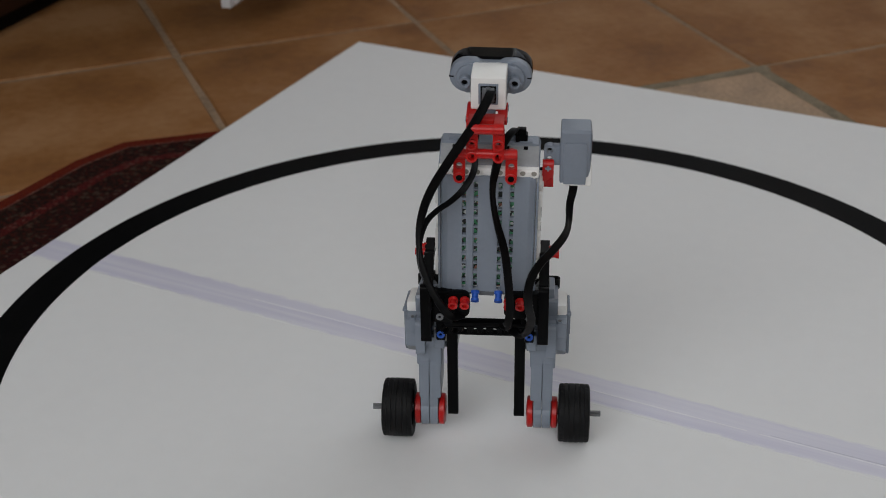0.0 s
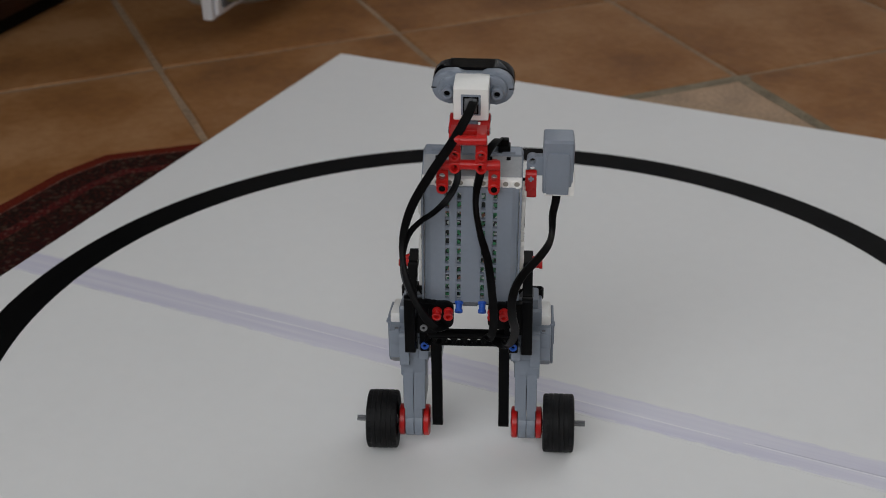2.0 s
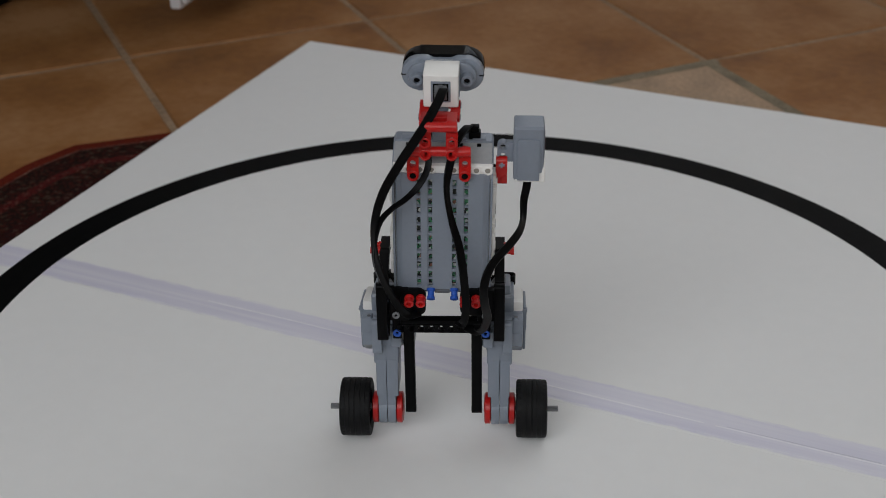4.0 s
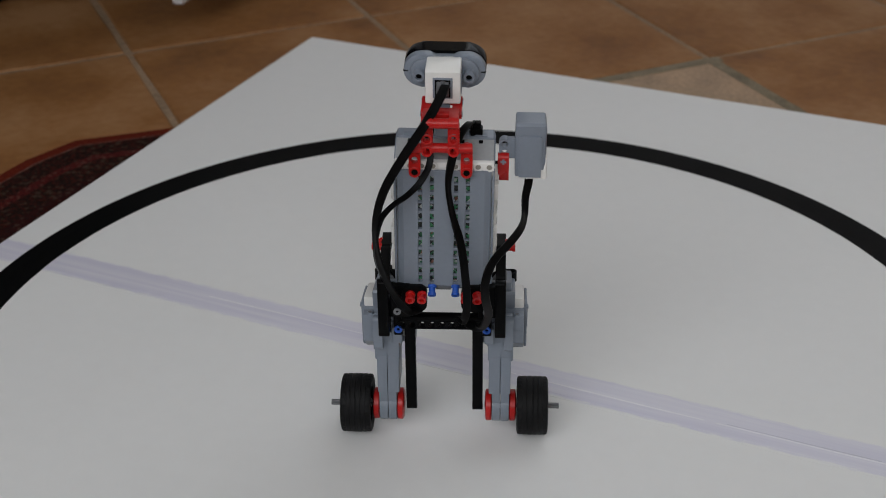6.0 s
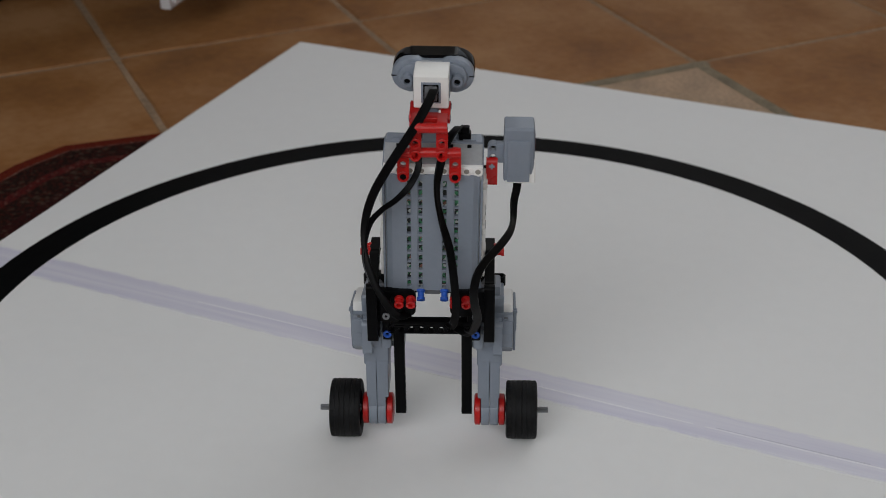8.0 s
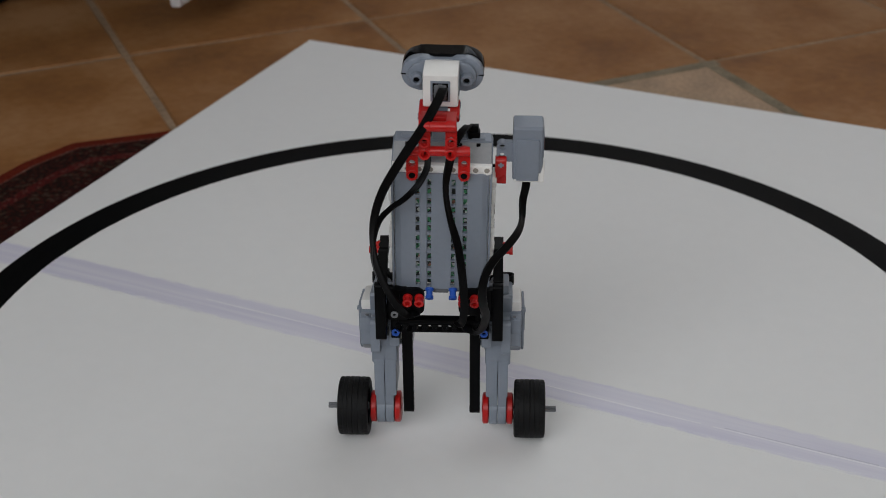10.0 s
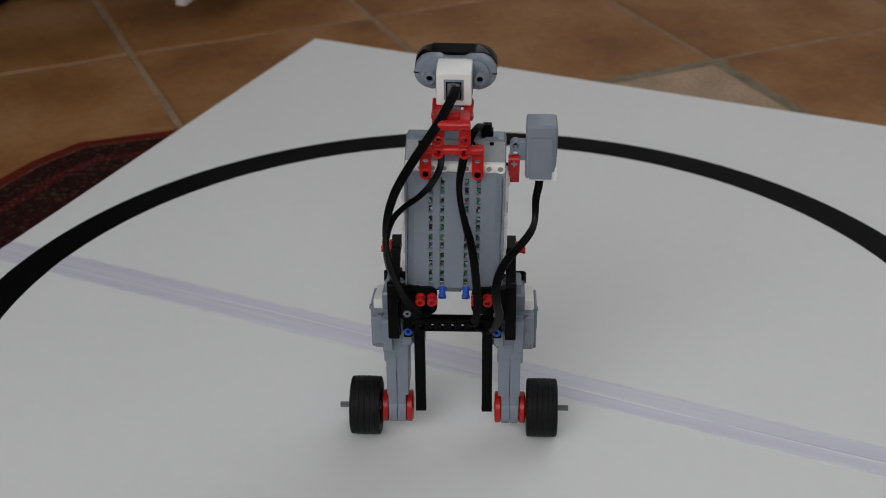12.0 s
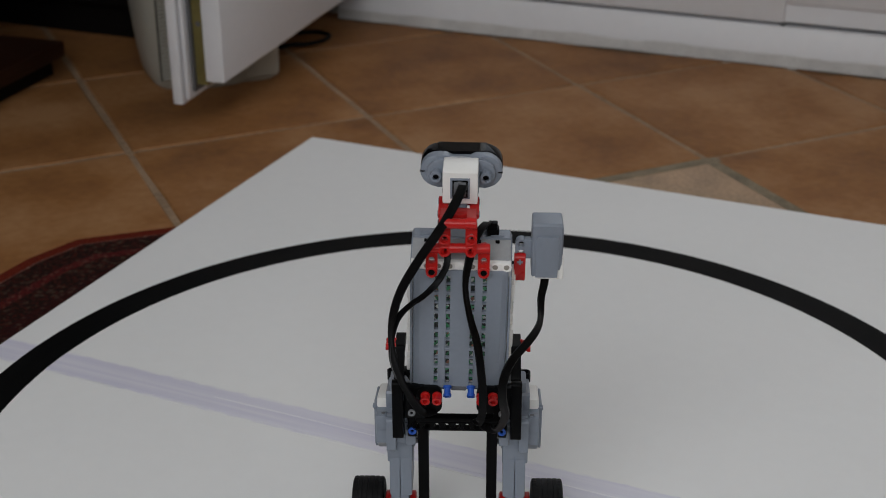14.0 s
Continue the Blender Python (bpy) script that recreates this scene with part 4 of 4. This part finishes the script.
# grey shell edge round the back, stepped white sides with peg holes
for side in (1, -1):
    b = B()
    prism(b, [(-38.8, 10), (-38.8, 108), (-31, 122.5), (-16, 129.4), (-5, 131.4), (-5, 127), (-15, 122.5), (-25.5, 116), (-30.5, 106), (-30.5, 20), (-33, 10)], 36.4, 38.2, "x", 0.4, 1)
    brick_part("shell_edge", flip(b, side), GREY, brick)
    b = B()
    prism(b, [(-4, 14), (-4, 84), (-10, 86), (-10, 108), (-24, 108), (-26, 92), (-20, 88), (-20, 68), (-26, 66), (-26, 44), (-20, 42), (-20, 26), (-12, 14)], 37.0, 40.6, "x", 0.7)
    brick_part("side_panel", flip(b, side), WHITE, brick)
    for z0, z1 in ((88, 102), (46, 62), (22, 34)):
        b = box(B(), 37.0, 41.0, -33.0, -23.5, z0, z1, 0.9)
        brick_part("side_lug", flip(b, side), WHITE, brick)
    for y, z in ((-5.6, 24), (-5.6, 33), (-18, 15), (-8, 101), (-15, 101), (-22, 101), (-7, 92)):
        b = lathe(B(), [(2.3, 0), (3.6, 0), (3.6, 1.0), (2.3, 1.0), (2.3, 0)], (40.5 if z not in (15,) else 38.1, y, z), (1, 0, 0), 14)
        brick_part("peg_socket", flip(b, side), WHITE, brick)
        # dark grey disc painted in place of the hole's inner shade
        b = rod(B(), (40.55 if z not in (15,) else 38.15, y, z), (40.75 if z not in (15,) else 38.4, y, z), 2.2)
        brick_part("peg_bore_shade", flip(b, side), DGREY, brick)
b = B()
box(b, 40.4, 40.9, -16.5, -12.5, 69, 86, 0.2)
brick_part("usb_port", b, BLACK, brick, "black socket slot")
b = B()
prism(b, [(-17, 46), (-15.2, 46), (-15.2, 54), (-13.6, 56), (-13.6, 63), (-17, 63)], 40.4, 40.9, "x")
brick_part("card_slot", b, BLACK, brick, "black card slot")


def letters(word, y, z, size):
    """Small printed word on the brick's right side, reading downward."""
    cu = bpy.data.curves.new("letters", "FONT")
    cu.body, cu.size, cu.extrude = word, size, 0.06
    tmp = bpy.data.objects.new("letters", cu)
    scene.collection.objects.link(tmp)
    bpy.context.view_layer.update()
    me = bpy.data.meshes.new_from_object(tmp)
    bpy.data.objects.remove(tmp)
    bm = B()
    bm.from_mesh(me)
    moved(bm, Matrix.Translation((40.75, y, z)) @ Matrix(((0, 0, 1, 0), (0, 1, 0, 0), (-1, 0, 0, 0), (0, 0, 0, 1))))
    brick_part("lettering", bm, PRINT, brick)


letters("USB", -22.5, 82, 4.2)
letters("SD", -22.5, 60, 4.2)

# ---- red neck that carries the eyes ----
def up_part(name, bm, mat, parent, label=""):
    return part(name, moved(bm, UP), mat, parent, label)


def collar(bm, p):
    """Raised rim round a bore that faces the rear."""
    return lathe(bm, [(2.5, 0), (4.3, 0), (4.3, 0.7), (3.8, 1.0), (2.7, 1.0), (2.5, 0)], p, (0, -1, 0), 18)


def neck(side):
    a = B()
    beam(a, (19.4, -33, 262), (19.4, -35, 280.6), 3, (0, 1, 0), 8.8, 7.6)
    collar(a, (19.4, -36.6, 262))
    up_part("neck_foot", flip(a, side), RED, robot, "red connector beam")
    # black plug stands for the dark inside of the red bore
    up_part("pin_bore_shade", flip(rod(B(), (19.4, -37.2, 262), (19.4, -36.0, 262), 2.4), side), BLACK, robot)
    a = B()
    beam(a, (9.8, -37.5, 281.4), (9.8, -41.5, 302.4), 3, (0, 1, 0), 8.8, 7.6)
    collar(a, (9.8, -41.1, 281.4)), collar(a, (9.8, -43.0, 291.9))
    rod(a, (13.8, -42, 304.4), (5.6, -42, 304.4), 4.0)
    rod(a, (9.8, -37, 281.6), (23.6, -35.5, 281.8), 3.8)
    up_part("neck_upright", flip(a, side), RED, robot, "red connector beam")
    a = B()
    beam(a, (9.8, -41.5, 305), (9.8, -19, 302.6), 3, (1, 0, 0), 7.6, 7.0)
    beam(a, (11.6, -20, 302.6), (11.6, -0.5, 304.2), 3, (1, 0, 0), 7.6, 7.0)
    up_part("neck_arm", flip(a, side), RED, robot, "red connector beam")
    for y, z, x in ((-41.5, 305, 13.4), (-20, 302.6, 15.2), (-0.5, 304.2, 15.2)):
        up_part("axle_end", flip(cross_axle(B(), (x - 0.5, y, z), (x + 0.5, y, z), 2.2, 0.8), side), GREY, robot)


both(neck)
a = B()
for z, y in ((282.6, -37.5), (304.2, -42.0)):
    rod(a, (-8, y, z), (8, y, z), 3.8)
box(a, -7.2, 7.2, -29, -17, 299, 306.5, 1.2)
rod(a, (-12, -0.5, 304.2), (12, -0.5, 304.2), 3.0)
up_part("neck_crossbar", a, RED, robot, "red crossbar")
a = B()
box(a, -6, 6, -10, 4, 301, 308.4, 1.2)
up_part("neck_joint", a, GREY, robot, "blue-grey joint piece")

# ---- distance sensor: two round eyes in a black shell ----
HEAD = UP @ Matrix.Translation((0.9, -8, 310.0)) @ pose(0, 0, 0, 3, 0, -1.0)   # from the lower rear edge of its white box


def head_part(name, bm, mat, parent, label=""):
    return part(name, moved(bm, HEAD), mat, parent, label)


def stadium(w, r, waist, dip=0.0, n=10):
    """A rounded bar with a notch in its underside."""
    return arc(w - r, r, r, -90, 90, n) + [(11, 2 * r), (7, 2 * r - dip), (-7, 2 * r - dip), (-11, 2 * r)] + arc(-w + r, r, r, 90, 270, n) + [(-8, 0), (-5, waist), (5, waist), (8, 0)]


h = B()
prism(h, [(-6.5, -1.0), (-5.2, -2.2), (16, -2.2), (22, 2), (24, 8), (24, 22.6), (19, 25.4), (-4.2, 25.4), (-6.5, 23.4)], -13.1, 13.1, "x", 1.1, 2)
head = head_part("distance_sensor", h, WHITE, robot, "white and grey distance sensor with a black two-eyed front")
h = B()
prism(h, [(0.5, 3.6), (18, 3.6), (24, 6), (24, 19), (14, 19), (12, 18), (0.5, 18)], -13.7, 13.7, "x", 0.6)
head_part("side_inset", h, GREY, head)
h = B()
box(h, -7.4, 7.4, -7.0, -5.5, 2.6, 19.4, 0.5)
head_part("socket_frame", h, GREY, head)
h = B()
box(h, -5.8, 5.8, -7.25, -5.5, 3.8, 17.8, 0.3)
head_part("socket", h, BLACK, head, "dark cable socket")
h = B()
prism(h, [(-8.4, 5.2), (-7.0, 4.6), (-7.0, 16.6), (-8.0, 16.6), (-9.6, 13.0), (-9.6, 8.0)], -4.6, 4.6, "x", 0.4, 1)
box(h, -1.6, 1.6, -9.2, -7.2, 15.0, 17.4, 0.4, 1)
head_part("plug", h, DGREY, head, "dark grey cable plug with a latch")
h = B()
prism(h, [(x, z + 0.4) for x, z in stadium(31.2, 13.2, 4, 2.6)], 17.5, 27.0, "y", 1.6)
prism(h, [(x * 0.84, z * 0.84 + 2.5) for x, z in stadium(31.2, 13.2, 4)], 14.0, 17.6, "y", 1.4)
head_part("rear_shell", h, GREY, head, "blue-grey rear shell")
for x in (-18.8, 18.8):
    head_part("peg", lathe(B(), [(0, 0), (4.6, 0), (4.6, -7.4), (4.2, -7.8), (2.5, -7.8), (2.4, -3.0), (0, -3.0)], (x, 15, 13.2), (0, 1, 0), 20), GREY, head)
    # black floor in the peg's bore, coloured as its shade
    head_part("peg_bore_shade", rod(B(), (x, 12.4, 13.2), (x, 9.4, 13.2), 2.36), BLACK, head)
for x in (-29.4, 29.4):
    h = B()
    box(h, x - 1.9, x + 1.9, 17.35, 19.3, 13.2, 14.1)
    head_part("shell_notch", h, BLACK, head)
h = B()
prism(h, [(x, z + 0.2) for x, z in stadium(31.4, 13.4, 5, 0.1)], 26.0, 43.0, "y", 2.4, 3)
head_part("front_shell", h, GLOSS, head, "glossy black front shell")
for x in (-16.4, 16.4):
    eye = lathe(B(), [(0, 0.2), (9.6, 0.2), (10.4, 0.5), (11.2, 0.55), (12.0, 0.3), (12.0, 0)], (x, 43.0, 12.8), (0, 1, 0), 32)
    eye_ob = head_part("eye", eye, GLOSS, head)
    # reddish glint on the glossy eye, painted as a thin dark red sliver
    h = B()
    prism(h, [(x - 6, 12.2), (x + 6, 13.0), (x + 6.2, 14.6), (x - 5.6, 13.6)], 43.3, 43.9, "y")
    head_part("eye_glint", h, GLINT, eye_ob, "dark red glint painted on the eye")

# ---- turn sensor on its side arm ----
g = B()
prism(g, [(x, z) for x, z in [(-10, 248), (-11, 250), (-12, 266), (-11, 290), (-9, 292), (12, 292), (14, 290), (15, 266), (14.5, 262)] + [(14.5, 256), (14, 250), (13, 248)]], 54.6, 77.6, "x", 1.6)
SENSOR_AT = Matrix.Translation((1.0, -2.5, 0))
gyro = up_part("turn_sensor", moved(g, SENSOR_AT), GREY, robot, "blue-grey turn sensor with white lower cover and red arrows")
g = B()
prism(g, [(-11.2, 247), (-11.4, 265), (15.8, 265), (15.2, 247.6), (12, 246.4), (-9.5, 246.4)], 62.0, 78.9, "x", 1.2)
box(g, 56.0, 63.0, -10.5, 14.5, 246.4, 249.0, 0.6)
up_part("lower_cover", moved(g, SENSOR_AT), WHITE, gyro, "white lower cover")
for y0, y1 in ((-13.2, -11.0), (13.8, 16.4)):
    g = B()
    prism(g, [(57.6, 248.6), (57.2, 281), (58.4, 282.5), (73.8, 282.5), (74.8, 281), (74.8, 262), (74.4, 248.6)], y0, y1, "y", 0.7)
    up_part("face_panel", moved(g, SENSOR_AT), GREY, gyro)
g = B()
box(g, 77.6, 78.1, -9.5, 12.5, 266.5, 288, 0.2, 1)
plate = up_part("label_plate", moved(g, SENSOR_AT), GREY, gyro)
g = lathe(B(), [(0, 0), (1.6, 0), (1.6, 0.3), (0, 0.3)], (78.1, 1.5, 277), (1, 0, 0), 16)
up_part("dot", moved(g, SENSOR_AT), PRINT_RED, plate, "dark red printed dot")
for sgn in (-1, 1):
    g = B()
    o = [(1.5 + sgn * 7.6 * math.cos(radians(t)), 277 + 7.6 * math.sin(radians(t))) for t in range(-42, 43, 12)]
    i = [(1.5 + sgn * 6.4 * math.cos(radians(t)), 277 + 6.4 * math.sin(radians(t))) for t in range(-42, 43, 12)]
    prism(g, o + i[::-1], 78.1, 78.4, "x")
    tip = 1.5 + sgn * 5.0, 283.2
    prism(g, [(tip[0] + sgn * 2.0, tip[1] - 0.6), (tip[0] - sgn * 1.8, tip[1] - 0.2), (tip[0] - sgn * 0.4, tip[1] + 2.6)], 78.1, 78.4, "x")
    up_part("arrow", moved(g, SENSOR_AT), PRINT_RED, plate, "dark red printed arrow")
g = B()
beam(g, (47.6, -5, 266), (47.6, -5, 273), 2, (0, 1, 0), 8.6, 8.0)
box(g, 50, 57.0, -8.5, -1.0, 261, 277, 1.0)
up_part("sensor_bracket", g, GREY, robot, "blue-grey sensor bracket")
g = B()
beam(g, (46.8, -4.5, 245), (46.8, -8.5, 262), 3, (1, 0, 0), 7.8, 8.6)
up_part("sensor_arm", g, RED, robot, "red connector beam")
up_part("axle_end", cross_axle(B(), (46.8, -12.8, 260), (46.8, -11.0, 260), 2.2, 0.8), GREY, robot)
up_part("arm_joint", rod(B(), (40.0, 0, 252), (46, 0, 252), 3.0), BLACK, robot)

# ---- flat black cables ----
def cable(pts, ups, label, wide=6.4):
    part("cable", ribbon(B(), pts, ups, wide), CABLE, robot, label)


cable([(4, -13, 320), (4, -19, 324), (1, -30, 320), (-6, -41, 310), (-13, -47, 300), (-27, -45, 277), (-40.5, -44, 252), (-47.5, -44, 230), (-49.5, -43, 209), (-47, -42, 188), (-39, -41, 163), (-27, -38, 142), (-17, -30, 138)],
      [(0, 0.3, 1), (0, -0.2, 1), (0, -0.8, 0.6), (0.2, -1, 0.2), (0.2, -1, 0.2), (-0.2, -1, 0.2), (-0.5, -1, 0), (-0.7, -0.9, 0), (-0.8, -0.7, 0), (-0.7, -0.9, 0), (-0.5, -1, 0), (0, -1, 0.4), (0, -0.6, 1)], "flat black cable from the distance sensor", 6.9)
cable([(-13, 6, 276), (-13, 2, 286), (-12, -9, 291), (-9.5, -26, 287), (-7, -37, 272), (-13, -41, 258), (-24, -43, 246), (-35, -44.5, 238), (-44, -45, 227), (-49, -43, 208), (-50, -38, 186), (-44, -30, 160), (-40, -20, 148)],
      [(0, 1, 0.1), (0, 1, 0.4), (0, 0.3, 1), (0, -0.6, 0.8), (0.1, -1, 0.1), (-0.2, -0.9, 0.5), (-0.4, -0.6, 0.9), (-0.5, -0.5, 0.9), (-0.7, -0.8, 0.3), (-0.8, -0.6, 0), (-0.9, -0.5, 0), (-0.8, -0.6, 0), (-0.5, -0.5, 0.5)], "flat black cable", 5.0)
cable([(24, 6, 275), (24, 3, 284), (21, -8, 289), (14, -26, 286), (9, -38, 272), (6.5, -42, 253), (9.5, -44, 231), (16, -44.5, 204), (19.6, -45, 172), (20.4, -45, 150), (18, -42, 136), (14, -32, 131)],
      [(0, 1, 0.1), (0, 1, 0.4), (0.1, 0.3, 1), (0, -0.6, 0.8), (0.3, -1, 0.1), (0.9, -0.6, 0), (0.9, -0.6, 0), (0.5, -1, 0), (0.1, -1, 0), (0, -1, 0), (0, -1, 0.5), (0, -0.6, 0.8)], "flat black cable")
cable([(66.8, 4, 250), (67.2, 1.5, 237), (65.0, 0, 224), (64.6, -7, 214.5), (63.4, -20, 212), (60, -33, 211), (52.5, -49, 209), (43.5, -64, 206), (37.5, -72.5, 199), (34.8, -75.5, 187), (35.4, -70.5, 171), (37.4, -59, 152), (33.5, -43, 131), (28, -33, 123), (21, -26, 122)],
      [(0.3, -1, 0), (0.3, -1, 0), (0.5, -0.8, 0.2), (0.7, -0.5, 0.5), (0.9, -0.1, 0.5), (0.9, 0.1, 0.5), (0.8, -0.3, 0.5), (0.6, -0.7, 0.4), (0.3, -1, 0.3), (0.1, -1, 0), (0, -1, -0.2), (0, -1, -0.3), (0.1, -1, -0.3), (0, -1, 0.3), (0, -0.6, 0.8)], "flat black cable from the turn sensor", 6.6)
for s in (1, -1):
    cable([(46 * s, 17, 141), (45.5 * s, 14, 150), (43 * s, 4, 157), (37 * s, -8, 156), (30 * s, -14, 150)], [(0, 1, 0.2), (0, 0.9, 0.4), (0, 0.3, 1), (0, -0.3, 1), (0, -0.5, 1)], "flat black motor cable", 6.0)

# ---- floor tiles, one by one ----
T = 0.37351 * 1.01277
TILE_TURN = 24.2


def on_floor(x, y):
    """A place on the board's level, seen on to the floor."""
    return Vector((-0.01 + (x + 0.01) * 1.01277, -1.067 + (y + 1.067) * 1.01277, 0))


GRID = Matrix.Translation(on_floor(-0.4809, 0.786)) @ pose(0, 0, 0, 0, 0, TILE_TURN)
JOINT = 0.0102


def tile_mesh(bow):
    bm = B()
    n = (T - JOINT) / 2
    rnd = random.Random(bow)
    pts = []
    for k in range(4):
        for s in (-1, -0.5, 0, 0.5):
            p = Vector((s * n, -n)) if k == 0 else Vector((n, s * n)) if k == 1 else Vector((-s * n, n)) if k == 2 else Vector((-n, -s * n))
            pts.append(p + Vector((rnd.uniform(-1, 1), rnd.uniform(-1, 1))) * 0.0012)
    lo = [bm.verts.new((p.x, p.y, -0.008)) for p in pts]
    hi = [bm.verts.new((p.x, p.y, -0.0022)) for p in pts]
    top = [bm.verts.new((p.x * 0.988, p.y * 0.988, 0)) for p in pts]
    bm.faces.new(top)
    for a, b in ((lo, hi), (hi, top)):
        for i in range(16):
            bm.faces.new((a[i - 1], a[i], b[i], b[i - 1]))
    me = bpy.data.meshes.new("tile")
    bmesh.ops.recalc_face_normals(bm, faces=bm.faces)
    bm.to_mesh(me)
    bm.free()
    me.materials.append(TERRACOTTA)
    return me


shapes = [tile_mesh(k) for k in range(6)]
pale = tile_mesh(9)
pale.materials.clear()
pale.materials.append(PALE_TILE)
room_back = ROOM.inverted()
EDGES = (((1, 0, 0), E1[1] + 0.03), ((-1, 0, 0), -E1[0] + 0.03), ((0, 1, 0), NORTH + 0.03), ((0, -1, 0), -SOUTH + 0.03))


def cut_tile(me, place):
    """A tile cut off along the walls; None where nothing is left."""
    bm = B()
    bm.from_mesh(me)
    moved(bm, room_back @ place)
    for n, d in EDGES:
        bmesh.ops.bisect_plane(bm, geom=bm.verts[:] + bm.edges[:] + bm.faces[:], plane_co=Vector(n) * d, plane_no=n, clear_outer=True)
    if not bm.faces:
        return None
    moved(bm, place.inverted() @ ROOM)
    cut = me.copy()
    bm.to_mesh(cut)
    bm.free()
    return cut


for i in range(-12, 14):
    for j in range(-16, 10):
        c = GRID @ Vector(((i + 0.5) * T, (j + 0.5) * T, 0))
        q = room_back @ c
        if not (E1[0] - 0.3 < q.x < E1[1] + 0.3 and SOUTH - 0.3 < q.y < NORTH + 0.3):
            continue
        is_pale = (i, j) == (1, -2)
        place = Matrix.Translation((c.x, c.y, FLOOR_Z)) @ pose(0, 0, 0, 0, 0, TILE_TURN + 90 * ((i * 5 + j * 11) % 4))
        me = pale if is_pale else shapes[(i * 7 + j * 3) % 6]
        if not (E1[0] + 0.25 < q.x < E1[1] - 0.25 and SOUTH + 0.25 < q.y < NORTH - 0.25):
            me = cut_tile(me, place)
            if me is None:
                continue
        ob = new("tile", me)
        ob.matrix_world = place
        ob.parent = floor
        if is_pale:
            ob["label"] = "paler sand-coloured tile"
# darker grey-green joint round the pale tile
g = B()
box(g, T - JOINT * 0.2, T + JOINT * 1.6, -T * 2, -T, FLOOR_Z - 0.004, FLOOR_Z - 0.0009)
for x0, x1, y0, y1 in ((T, 2 * T + 0.012, -T - 0.020, -T - 0.001), (2 * T - 0.012, 2 * T + 0.006, -2 * T, -T - 0.0205)):
    box(g, x0, x1, y0, y1, FLOOR_Z - 0.004, FLOOR_Z + 0.0006)
joint = finish("joint", moved(g, GRID), DARK_GROUT, floor, "dark grey-green grout round the pale tile")
